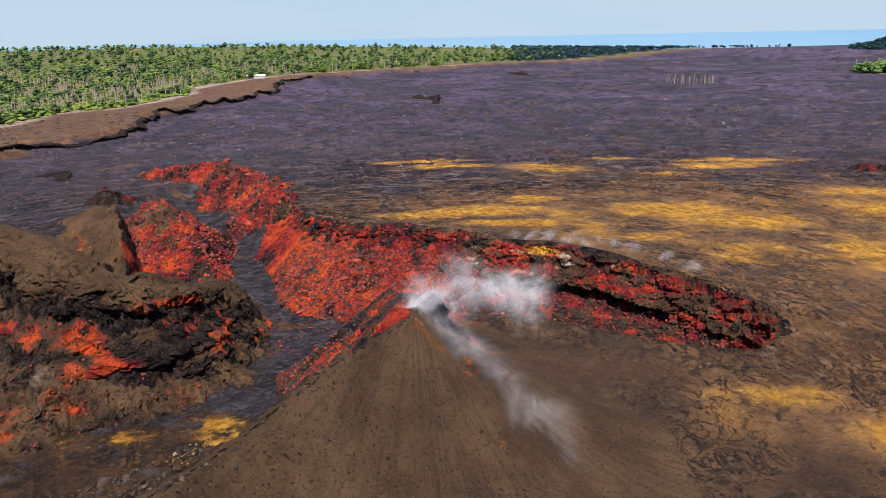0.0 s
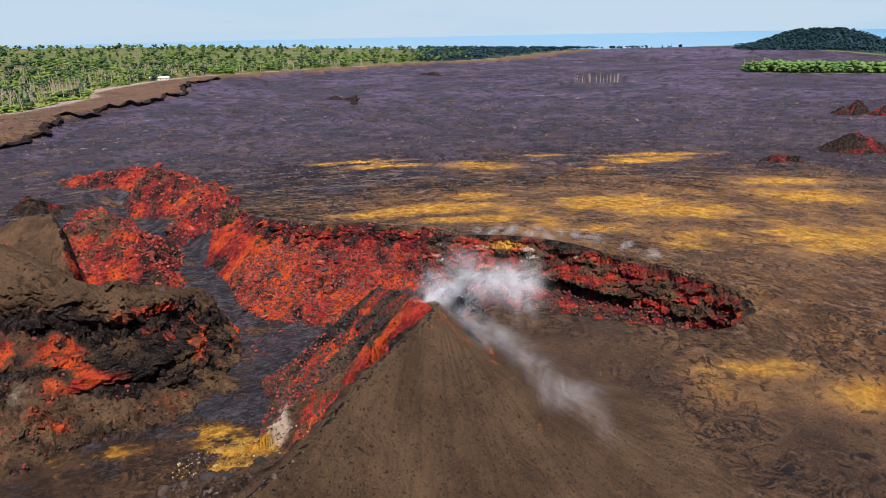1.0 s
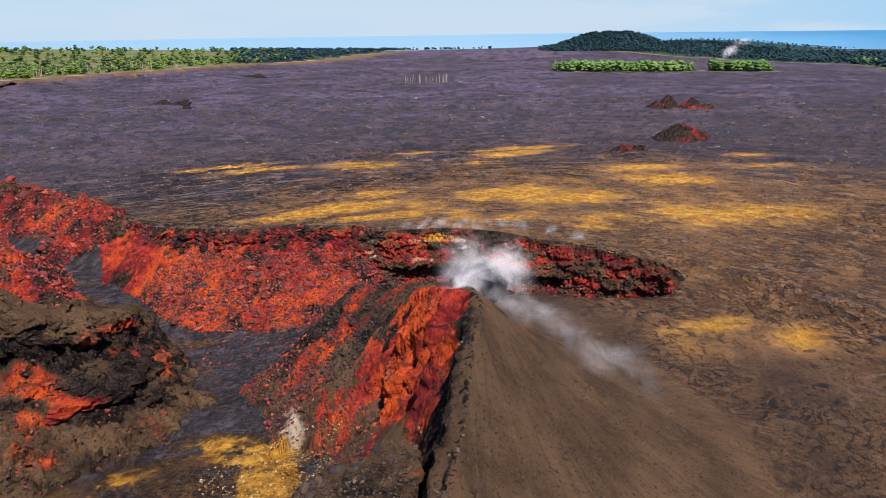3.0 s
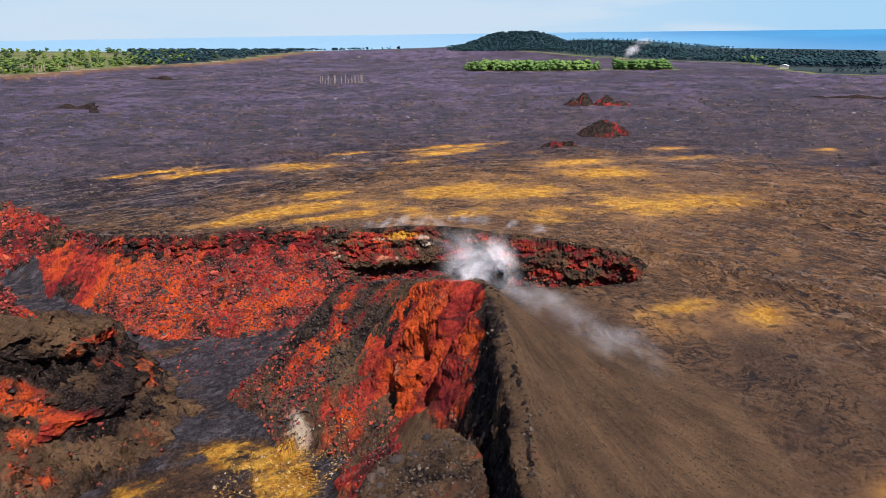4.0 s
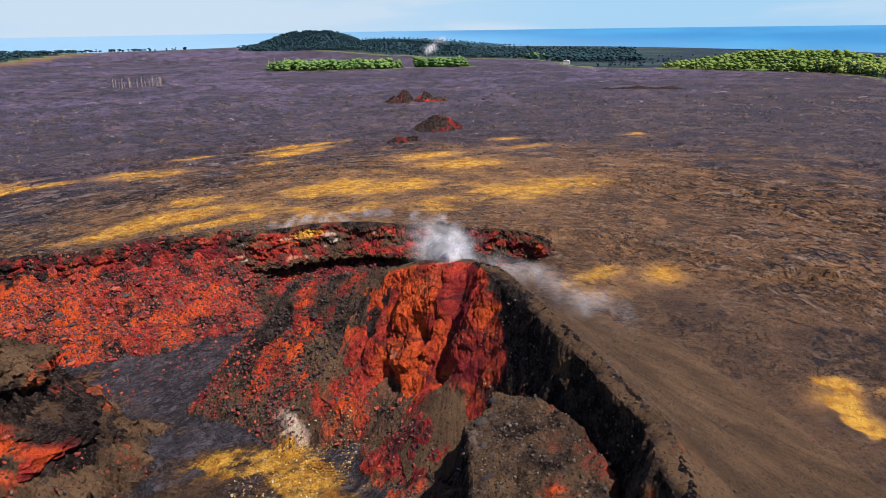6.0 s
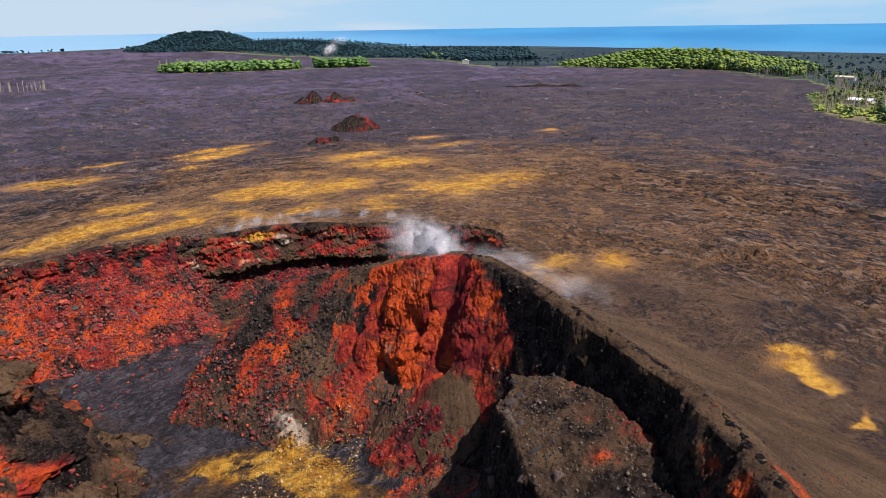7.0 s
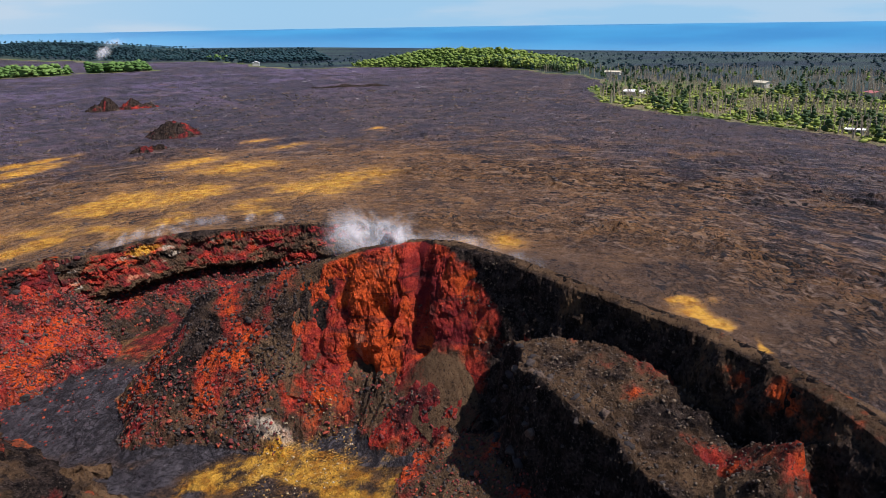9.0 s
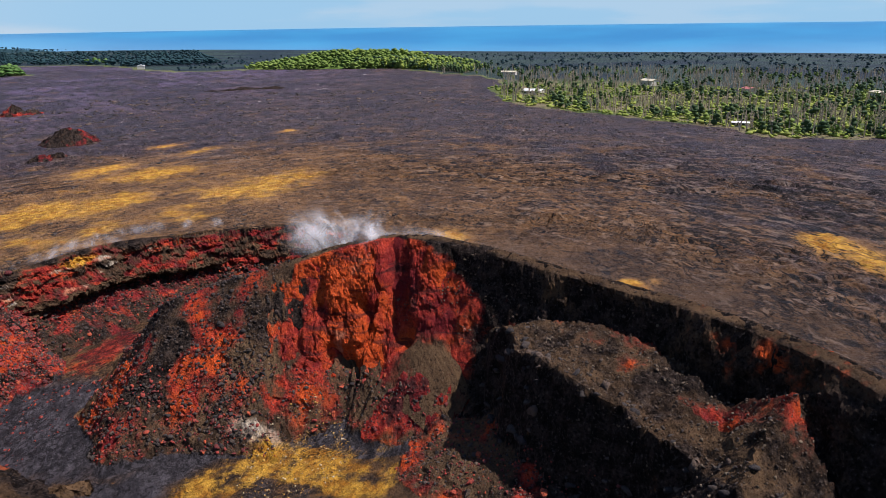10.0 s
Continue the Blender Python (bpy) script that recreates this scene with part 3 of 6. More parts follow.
    fan = np.where((cs > 0) & (cd > 1), -99, fan)
    sunk = (1 - arm) * (cs < 0) * step(0.3, 2.5, cd) * step(13, 9, cd) * (bench < cone + 0.5)
    inside_cone = softmax2(inside_cone - 1.6 * sunk, fan, 0.8)
    owner = np.where(inside_cone > h, 1, owner)
    h = softmax2(h, inside_cone, 0.8)
    md, mz, ms, mp = along(wx, wy, MOUND)
    # a brown back, a ragged cliff, a red slope under it, a second low cliff, and an apron
    me_ = np.clip(md + 1.2 * fbm(x, y, 15, 2, 43), 0, 1e4) * np.where(ms > 0, 1.0, 0.0)
    mound = mz - np.where(ms > 0, 1.2 * step(0.5, 3, md) + 0.28 * np.clip(me_, 0, 3) + 2.1 * np.clip(me_ - 3, 0, 3.0) + 0.95 * np.clip(me_ - 6, 0, 6) + 0.5 * np.clip(me_ - 12, 0, 1e4), 0.62 * md)
    mound = mound + 0.9 * fbm(wx, wy, 11, 3, 41) - 1.5 * np.exp(-((np.abs(fbm(wx, wy, 13, 2, 49)) / 0.035) ** 2)) * step(1, 4, md) * (ms > 0)
    owner = np.where(mound > h, 2, owner)
    h = softmax2(h, mound, 0.6)
    kd, kz, ks, _ = along(wx, wy, BLOCK)
    block = kz - np.where(ks < 0, 4.0 * kd, 0.5 * kd)
    owner = np.where(block > h, 3, owner)
    h = softmax2(h, block, 0.6)
    ad, az, _, _ = along(wx, wy, HEAP)
    heap = az - 0.75 * ad + 0.9 * ridged(wx, wy, 7, 3, 45)
    owner = np.where(heap > h, 7, owner)
    h = softmax2(h, heap, 0.4)
    rd, rz2, rs, _ = along(wx, wy, BACK)
    back = rz2 - np.where(rs < 0, 0.8 * rd, 0.4 * rd) + 2.6 * fbm(wx, wy, 17, 3, 51) + 0.8 * ridged(wx, wy, 7, 2, 53)
    owner = np.where(back > h, 4, owner)
    h = softmax2(h, back, 0.6)
    # broken front of the west lava plateau
    fx, fy = x + 14 * fbm(x, y, 60, 3, 61), y + 14 * fbm(x, y, 60, 3, 62)
    fd, _, fs, _ = along(fx, fy, FRONT)
    rise = np.where(fs < 0, step(0, 5, fd), 0.0)
    far = np.hypot(x - 30, y - 100)
    h = h + 5.0 * rise * np.exp(-fd / 160) * (y > 150)
    # relief
    craggy = np.isin(owner, (2, 3, 4, 5, 7)) * 1.0
    craggy = np.where((owner == 1) & ((cs < 0) | (arm > 0.5)), step(0.6, 3, cd), craggy)
    h = h + craggy * (0.6 * ridged(wx, wy, 4.6, 3, 71) + 0.2 * ridged(x, y, 1.5, 2, 75))
    m = craggy > 0.05
    gx_, gy_ = np.gradient(h, x[:, 0], y[0, :])
    slope = np.hypot(gx_, gy_)[m]
    rough = np.choose(owner, (0, 0.42, 0.8, 0.5, 0.75, 0.55, 0, 0.7))[m] * craggy[m]
    rough = rough * np.where((bench > cone - 0.5)[m] & (owner == 1)[m], 0.55, 1.0)
    lift = rough / (1 + 0.8 * slope ** 2)
    mx, my, mh = wx[m], wy[m], h[m]
    h[m] += np.isin(owner[m], (4, 7)) * (1.2 * blocks(mx, my, 7.0, 121) + 0.8 * blocks(mx + my * 0.4, my, 3.2, 126)) / (1 + 0.6 * slope ** 2)
    h[m] += lift * (1.5 * blocks(mx, my, 5.0, 131) + 1.0 * blocks(mx, my, 2.3, 141) + 0.6 * blocks(x[m], y[m], 1.1, 151))
    sx, sy = np.zeros(x.shape), np.zeros(x.shape)
    along_wall = mx * 0.75 - my * 0.65
    across = step(0.8, 1.6, slope) * np.where((owner == 1)[m], 0.25, 1.0)
    strata = (0.9 * blocks(along_wall * 0.35, mh, 1.5, 181) + 0.5 * blocks(along_wall * 0.5, mh, 0.7, 185)) * across
    nx_, ny_ = -gx_[m] / (slope + 1e-3), -gy_[m] / (slope + 1e-3)
    sx[m] = rough * (0.5 * blocks(mx + 1.1 * mh, my - 0.9 * mh, 2.4, 161) + 0.3 * blocks(mx - mh, my + 1.2 * mh, 1.1, 165) + 1.2 * strata * nx_)
    sy[m] = rough * (0.5 * blocks(mx - 0.9 * mh, my + 1.3 * mh, 2.4, 171) + 0.3 * blocks(mx + mh, my + 0.8 * mh, 1.1, 175) + 1.2 * strata * ny_)
    skin = np.where(owner == 0, 1.0, np.where(owner == 6, 0.55, 0.0))
    skin = skin * step(330, 170, far)
    h = h + skin * (0.28 * fbm(x, y, 11, 3, 81) + 0.42 * ridged(0.6 * x + 4 * fbm(x, y, 14, 2, 82), y + 3 * fbm(x, y, 11, 2, 84), 4.0, 3, 83) * step(20, 70, np.hypot(x + 5, y - 62)))
    # tilted plates of broken crust that wrap round the cone
    ra, rr = np.arctan2(x + 5, y - 62) * 90, np.hypot(x + 5, y - 62)
    reach = step(52, 80, rr) * step(420, 260, rr) * (owner == 0) * (x > -40)
    buried = np.exp(-(((x - 62) / 80) ** 2 + ((y - 165) / 55) ** 2))
    reach = reach * step(-0.25, 0.2, fbm(x, y, 55, 3, 311)) * (1 - 0.95 * buried)
    pm = reach > 0.02
    pr, pa = rr[pm] + 1.6 * fbm(x[pm], y[pm], 7, 2, 313), 0.36 * ra[pm] + 1.2 * fbm(x[pm], y[pm], 9, 2, 315)
    h[pm] += reach[pm] * (0.7 * blocks(pr, pa * 1.3, 2.8, 321) + 0.35 * blocks(pr, pa * 1.8, 1.4, 325))
    h = h + (owner == 0) * step(90, 400, far) * step(1300, 600, far) * (1.0 * ridged(x, y, 34, 2, 91) + 0.5 * fbm(x, y, 90, 3, 94))
    h = h + (owner == 1) * (cs > 0) * (0.07 * fbm(x, y, 2, 3, 96) + 0.10 * gnoise(cp * 6, cd * 0.06, 97))
    info = dict(fan=fan, me=me_, sx=sx, sy=sy, plateau=rise * (y > 150), wx=wx, wy=wy, cd=cd, cs=cs, cp=cp, arm=arm, u=u, hole=hole, rim=d, md=md, ms=ms, mp=mp, bd=bd, bs=bs, kd=kd, ks=ks, far=far, bench=bench, cone=cone, h=h)
    return h, owner, info


def axis(marks, grow_lo, grow_hi, lo, hi):
    """Grid lines: even steps between marks (start, end, step), then growing steps out to lo and hi."""
    vals = []
    for a, b, s in marks:
        vals += list(np.arange(a, b - 1e-6, s))
    vals.append(marks[-1][1])
    s, v, tail = marks[-1][2], marks[-1][1], []
    while v < hi:
        s *= grow_hi
        v = min(hi, v + s)
        tail.append(v)
    s, v, head = marks[0][2], marks[0][0], []
    while v > lo:
        s *= grow_lo
        v = max(lo, v - s)
        head.append(v)
    return np.array(head[::-1] + vals + tail)


GX = axis([(-125, -98, 0.85), (-98, -62, 0.5), (-62, 56, 0.36), (56, 136, 0.55)], 1.07, 1.045, -4900, 4900)
GY = axis([(-36, 22, 0.7), (22, 160, 0.38), (160, 290, 0.85)], 1.12, 1.05, -4900, 4900)
PX, PY = np.meshgrid(GX, GY, indexing="ij")
PZ, OWNER, INFO = land(PX, PY)


def zones():
    """Masks: red cinder, yellow sulphur, brown ash, pale crust."""
    x, y, i = PX, PY, INFO
    red = np.zeros(x.shape)
    yellow = np.zeros(x.shape)
    ash = np.zeros(x.shape)
    pale = np.zeros(x.shape)
    n1 = fbm(x, y, 22, 4, 101)
    n2 = fbm(x, y, 7, 4, 105)
    wide = 1.35 * np.exp(-(((x - 62) / 95) ** 2 + ((y - 158) / 70) ** 2)) + 0.52 * np.exp(-(((x - 80) / 150) ** 2 + ((y - 85) / 120) ** 2))
    wide = wide + 0.22 * step(90, 48, np.hypot(x + 2, y - 75)) + 0.4 * np.exp(-(((x - 42) / 40) ** 2 + ((y - 38) / 34) ** 2))
    ash = np.where(OWNER == 0, np.clip(wide + 0.45 * n1 + 0.25 * n2, 0, 1), ash)
    west = np.where(i["plateau"] > 0.3, 0.55, 0.0)
    ash = np.where(OWNER == 0, np.maximum(ash, west + 0.4 * n1), ash)
    ochre = 0.46 * np.exp(-(((x - 72) / 62) ** 2 + ((y - 168) / 42) ** 2)) + 0.12 * np.exp(-(((x - 55) / 30) ** 2 + ((y - 72) / 20) ** 2))
    yellow = np.where(OWNER == 0, 1.0 * ochre * (0.9 + 1.3 * n1), 0)
    for cx, cy, rx, ry, s in ((64, 188, 15, 9, 1), (79, 174, 15, 7, 0.9), (13, 191, 14, 6, 1), (20, 174, 13, 4, 0.95), (-3, 186, 13, 4, 0.8), (27, 207, 9, 5, 0.8), (128, 186, 12, 10, 0.7), (98, 138, 11, 7, 0.75), (123, 288, 22, 5, 0.7), (43, 267, 12, 6, 0.7), (-8, 298, 16, 4, 0.8), (183, 204, 13, 5, 0.6),
                              (105, 138, 24, 12, 0.7), (120, 186, 12, 8, 0.6), (43, 81, 7, 4, 0.6), (37, 76, 5, 4, 0.45), (52, 72.5, 7, 4, 0.55), (25, 35.5, 4, 2.4, 0.4), (32, 30.5, 2.4, 1.2, 0.35),
                              (107, 271, 14, 6, 0.8), (39, 277, 10, 5, 0.9), (6, 282, 13, 4, 0.9), (117, 276, 15, 5, 0.7), (135, 216, 17, 8, 0.7), (66, -12, 9, 6, 0.9), (60, -16, 12, 4, 0.8), (75, 296, 9, 4, 0.6), (86, 254, 10, 4, 0.6),
                              (261, 195, 9, 4, 0.6), (200, 229, 9, 5, 0.6), (96, 142, 14, 7, 0.7), (125, 196, 16, 6, 0.7)):
        q = ((x - cx) / rx) ** 2 + ((y - cy) / ry) ** 2
        yellow = np.maximum(yellow, s * np.exp(-q * 0.6) * (OWNER == 0))
    vein, _, _, _ = along(x + 4 * n2, y - 2 * n2, [(30, 35, 0), (25.5, 33.5, 0), (20.5, 28.5, 0), (14, 23.5, 0)])
    yellow = np.maximum(yellow, (0.62 + 1.6 * n2) * np.exp(-((vein / (1.0 + 0.14 * np.clip(x - 12, 0, 12))) ** 2)) * (OWNER == 0))
    yellow = np.clip(yellow * (1.0 + 0.6 * n2), 0, 1)
    # cone: ash outside, red alcove and black rock inside, blacker than the rock where shade lies
    outside = (OWNER == 1) & (i["cs"] > 0) & (i["arm"] < 0.5)
    ash = np.where(outside, 0.95 + 0.2 * n2, ash)
    within = (OWNER == 1) & ~outside
    cp = i["cp"]
    edge = cp + 0.9 * n2 + 0.5 * n1
    alcove = step(4.2, 4.8, edge) * step(8.6, 7.6, edge) * step(0.2, 1.2, i["cd"] - 1.5 * np.clip(cp - 6.3, 0, 3))
    wash = np.exp(-(((x + 14.5 + 0.45 * (y - 98)) / 4.5) ** 2 + ((y - 98.5) / 3.2) ** 2))
    arm_red = step(4.4, 3.4, cp) * (0.42 + 1.3 * n2 + 0.5 * wash)
    red = np.where(within, np.clip(1.05 * alcove + arm_red + 0.25 * step(7.3, 8, cp) * n2, 0, 1), red)
    # ash withheld from bench face and inner wall, so black deepens their shade
    ash = np.where(within, np.where((i["bench"] > i["cone"] - 0.3) & (i["bs"] < 0), 0.55 + 0.8 * n2, 0.06 + 0.45 * n2), ash)
    ash = np.where(within & (i["cd"] > 12) & (PZ < 8) & (cp < 8), 0.6 + n2, ash)
    ash = np.where(within & (cp < 4.3), 0.62 + 0.9 * n2, ash)
    tip = np.exp(-(((cp - 5.9) / 1.0) ** 2)) * np.exp(-i["cd"] / 9)
    red = np.where(outside, np.clip(0.5 * tip + 0.9 * n2 * tip, 0, 1), red)
    yellow = np.where(outside, np.clip(0.35 * tip + 0.25 * n2 * np.exp(-i["cd"] / 9), 0, 1), yellow)
    red = np.where((OWNER == 6) & (x > -8), np.clip((0.38 + 1.0 * n2) * step(-8, 4, x), 0, 1), red)
    ash = np.where((OWNER == 6) & (x > -8), 0.75 * step(-8, 4, x), ash)
    heap = within & (i["fan"] > i["cone"] - 1.0) & (i["fan"] > -4)
    low = within & (i["cd"] > 9) & (cp < 7.4)
    red = np.where(low, np.clip(0.26 + 1.0 * n2, 0, 1), red)
    ash = np.where(low, 0.8 + n2, ash)
    gully = within & (i["bench"] > i["cone"] - 0.3) & (i["bs"] < 0) & (i["bd"] > 5)
    red = np.where(gully, np.clip(0.22 + 0.8 * n2 + 0.2 * step(-30, -38, x), 0, 1), red)
    foot = within & (i["bs"] > 0) & (i["bench"] > i["cone"] - 0.3) & (PZ < 3)
    red = np.where(foot, np.clip(0.30 + 1.1 * n2, 0, 1), red)
    ash = np.where(foot, np.clip(0.65 + n1, 0, 1), ash)
    red = np.where(outside & (y < 34), np.clip(0.45 * step(34, 24, y) * step(9, 2, i["cd"]) + 0.4 * n2, 0, 1), red)
    red = np.where(heap, np.clip(0.30 + 1.2 * n2, 0, 1), red)
    ash = np.where(heap, 0.6 + n1, ash)
    # wall and mounds
    red = np.where(OWNER == 5, np.clip(0.80 + 1.2 * n2 - 0.4 * step(20, 30, x) - 0.45 * step(0.13, 0.0, i["u"]), 0, 1), red)
    red = np.where(OWNER == 4, np.clip(0.52 + 1.1 * n2, 0, 1), red)
    ash = np.where(np.isin(OWNER, (4, 7)), np.clip(0.35 + n1, 0, 1), ash)
    me_ = i["me"] + 0.8 * n2
    face = step(3.6, 4.6, me_) * (i["ms"] > 0)
    pocket = step(4.9, 5.8, me_) * step(10.2, 8.6, me_) * (i["ms"] > 0)
    cliff = (step(3.8, 4.2, me_) * step(6.0, 5.2, me_) + step(9.4, 9.9, me_) * step(11.2, 10.4, me_)) * (i["ms"] > 0)
    spot = np.zeros(x.shape)
    for cx, cy, rx, ry, s in ((-60, 93, 8, 4.5, 1.0), (-55, 89, 8, 3, 0.9), (-49, 103.5, 3.5, 2, 0.8), (-44.5, 108, 3, 3, 0.75), (-68, 91, 6, 4, 0.9), (-46, 98, 3, 2, 0.6), (-40.5, 112, 3, 5, 0.8)):
        spot = np.maximum(spot, s * np.exp(-0.7 * (((x - cx) / rx) ** 2 + ((y - cy) / ry) ** 2)))
    red = np.where(OWNER == 2, np.clip(face * (-0.10 + 0.45 * spot + 0.4 * pocket + 0.4 * n1 + 0.9 * n2) - 0.25 * cliff, 0, 1), red)
    pale = np.where(OWNER == 2, np.clip(0.9 * np.exp(-(((x + 58.5) / 3) ** 2 + ((y - 92.5) / 2.2) ** 2)) + 0.8 * n2 - 0.1, 0, 1) * (spot > 0.4), pale)
    ash = np.where(OWNER == 2, np.clip(0.95 - 0.25 * face - 0.75 * cliff + n2, 0, 1), ash)
    ash = np.where((OWNER == 6) & (x < -26), np.clip(0.75 * step(98, 84, y) + 0.8 * n2, 0, 1), ash)
    red = np.where(OWNER == 3, np.clip((i["ks"] < 0) * 0.25 + n2, 0, 1), red)
    red = np.where(OWNER == 7, np.clip(0.50 + 1.1 * n2, 0, 1), red)
    yellow = np.where((OWNER == 3) & (i["ks"] > 0), np.clip(0.10 + 0.5 * n2, 0, 1), yellow)
    ash = np.where(OWNER == 3, (i["ks"] > 0) * 1.0, ash)
    rim_west, _, _, _ = along(x, y, [(a, b, 0) for a, b in EDGE[:9]])
    pale = np.where((OWNER == 0) & (i["plateau"] > 0.3), np.clip(1.1 * step(26, 4, rim_west) + 0.4 * n1, 0, 0.9), pale)
    for cx, cy, rx, ry, s in ((-27.5, 79, 4.5, 6, 1), (-29, 84, 4, 4, 0.7), (-24.5, 83.5, 2.5, 3, 0.9), (-33, 89, 4, 2.5, 0.8), (-31, 71, 4, 5, 0.8), (-50, 97, 4, 3, 0.8), (-45, 84, 6, 4, 0.5)):
        q = ((x - cx) / rx) ** 2 + ((y - cy) / ry) ** 2
        yellow = np.maximum(yellow, np.clip(s * np.exp(-q * 0.8) * (0.85 + 1.6 * n2), 0, 1) * np.isin(OWNER, (1, 6)))
    q = ((x + 22.6) / 1.8) ** 2 + ((y - 85.8) / 3.6) ** 2
    pale = np.maximum(pale, np.exp(-0.7 * q) * (1.2 + 1.6 * n2) * np.isin(OWNER, (1, 6)))
    # tone of the red: orange above nought, maroon below
    tone = np.zeros(x.shape)
    tone = np.where(OWNER == 5, 0.25 * step(0.12, 0.35, i["u"]) * step(0.95, 0.6, i["u"]) - 0.9 * step(0.16, 0.02, i["u"]) + 1.2 * n1, tone)
    tone = np.where(np.isin(OWNER, (4, 7)), -0.45 + 1.6 * n1 + 0.9 * n2, tone)
    tone = np.where(OWNER == 2, -0.25 + 2.2 * n2, tone)
    tone = np.where(within, -0.3 + 1.5 * n2 + 1.0 * wash, tone)
    tone = np.where(outside, 1.6, tone)
    return np.stack([red, yellow, ash, pale], -1), tone


ZONE, TONE = zones()
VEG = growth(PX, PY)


FACE_OWNER = OWNER[:-1, :-1]
SMOOTH = (np.abs(INFO["sx"]) + np.abs(INFO["sy"]))[:-1, :-1] < 1e-6


def sheet(name, pick, material):
    """One mesh of the grid's faces that pick selects."""
    nx, ny = PX.shape
    idx = np.arange(nx * ny).reshape(nx, ny)
    quads = np.stack([idx[:-1, :-1], idx[1:, :-1], idx[1:, 1:], idx[:-1, 1:]], -1)[pick]
    used, inv = np.unique(quads.ravel(), return_inverse=True)
    me = bpy.data.meshes.new(name)
    me.vertices.add(len(used))
    co = np.stack([(PX + INFO["sx"]).ravel()[used], (PY + INFO["sy"]).ravel()[used], PZ.ravel()[used]], -1)
    me.vertices.foreach_set("co", co.astype(np.float32).ravel())
    n = len(quads)
    me.loops.add(n * 4)
    me.loops.foreach_set("vertex_index", inv.astype(np.int32).ravel())
    me.polygons.add(n)
    me.polygons.foreach_set("loop_start", np.arange(0, n * 4, 4, dtype=np.int32))
    me.polygons.foreach_set("use_smooth", SMOOTH[pick])
    if name == "ground":
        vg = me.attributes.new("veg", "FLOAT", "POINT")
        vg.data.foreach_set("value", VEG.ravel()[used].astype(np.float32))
    at = me.attributes.new("zone", "FLOAT_COLOR", "POINT")
    at.data.foreach_set("color", ZONE.reshape(-1, 4)[used].astype(np.float32).ravel())
    at = me.attributes.new("tone", "FLOAT", "POINT")
    at.data.foreach_set("value", TONE.ravel()[used].astype(np.float32))
    me.update(calc_edges=True)
    me.validate()
    me.materials.append(material)
    return new(name, me)


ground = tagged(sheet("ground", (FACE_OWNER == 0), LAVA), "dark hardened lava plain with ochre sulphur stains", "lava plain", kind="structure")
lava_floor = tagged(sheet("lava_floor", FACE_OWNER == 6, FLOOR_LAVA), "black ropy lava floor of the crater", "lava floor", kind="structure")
def piece(name, pick, material, parent, label=""):
    ob = sheet(name, pick, material)
    ob.parent = parent
    return tagged(ob, label)


def at_faces(key):
    return INFO[key][:-1, :-1]


cone = tagged(new("spatter_cone"), "brown cinder cone with a torn-open red inner wall", "volcanic cone")
is_cone = FACE_OWNER == 1
is_flank = is_cone & (at_faces("cs") > 0) & (at_faces("cp") >= 4)
is_arm = is_cone & ~is_flank & (at_faces("cp") < 4.1)
is_bench = is_cone & ~is_flank & ~is_arm & (at_faces("bench") > at_faces("cone"))
is_alcove = is_cone & ~is_flank & ~is_arm & ~is_bench & (at_faces("cp") < 8.2)


def connected(mask, least=150):
    """The connected patches of a mask, largest first, and the crumbs that are smaller than least."""
    tag = np.where(mask, np.arange(1, mask.size + 1).reshape(mask.shape), 0)
    while True:
        nxt = tag.copy()
        nxt[1:] = np.maximum(nxt[1:], tag[:-1])
        nxt[:-1] = np.maximum(nxt[:-1], tag[1:])
        nxt[:, 1:] = np.maximum(nxt[:, 1:], tag[:, :-1])
        nxt[:, :-1] = np.maximum(nxt[:, :-1], tag[:, 1:])
        nxt = np.where(mask, nxt, 0)
        # jump along labels already joined
        flat = nxt.ravel()
        jump = np.where(flat > 0, flat[np.maximum(flat, 1) - 1], 0).reshape(mask.shape)
        nxt = np.maximum(nxt, jump)
        if (nxt == tag).all():
            break
        tag = nxt
    ids, size = np.unique(tag[tag > 0], return_counts=True)
    order = np.argsort(-size)
    big = [tag == ids[k] for k in order if size[k] >= least]
    rest = mask.copy()
    for b in big:
        rest &= ~b
    return big, rest


loose = np.zeros(FACE_OWNER.shape, bool)
for part_name, mask, text in (("outer_flank", is_flank, "smooth brown ash slope"), ("north_arm", is_arm, "low red and black rubble arm")):
    patches, crumbs = connected(mask)
    loose |= crumbs
    for patch in patches:
        piece(part_name, patch, SCORIA, cone, text)
is_scree_patches, crumbs = connected(is_alcove | loose, 1)
is_alcove = is_alcove | loose
piece("crater_bench", is_bench, SCORIA, cone, "grey-brown gravel bench")
for patch in is_scree_patches:
    piece("inner_scree", patch, SCORIA, cone, "rusty scree below the hollow")
piece("wall_foot", (is_cone & ~is_flank & ~is_arm & ~is_bench & ~is_alcove) | crumbs, SCORIA, cone, "black foot of the inner wall")
crater_wall = tagged(new("crater_wall"), "red and black rubble wall round the lava floor", "crater wall")
is_wall = FACE_OWNER == 5
piece("talus_slope", is_wall & (PX[:-1, :-1] < 15), SCORIA, crater_wall, "red cinder talus")
piece("pit_backing", is_wall & (PX[:-1, :-1] >= 15), SCORIA, crater_wall)
left_mound = tagged(sheet("lava_mound", FACE_OWNER == 2, SCORIA), "broken brown and red mound of welded spatter", "lava mound")
block = tagged(sheet("spatter_block", FACE_OWNER == 3, SCORIA), "tilted tan and red slab of spatter beside the lava floor", "lava block")
tagged(sheet("cinder_mound", FACE_OWNER == 7, SCORIA), "mound of dark red cinder leaning on the tan slab", "cinder mound")
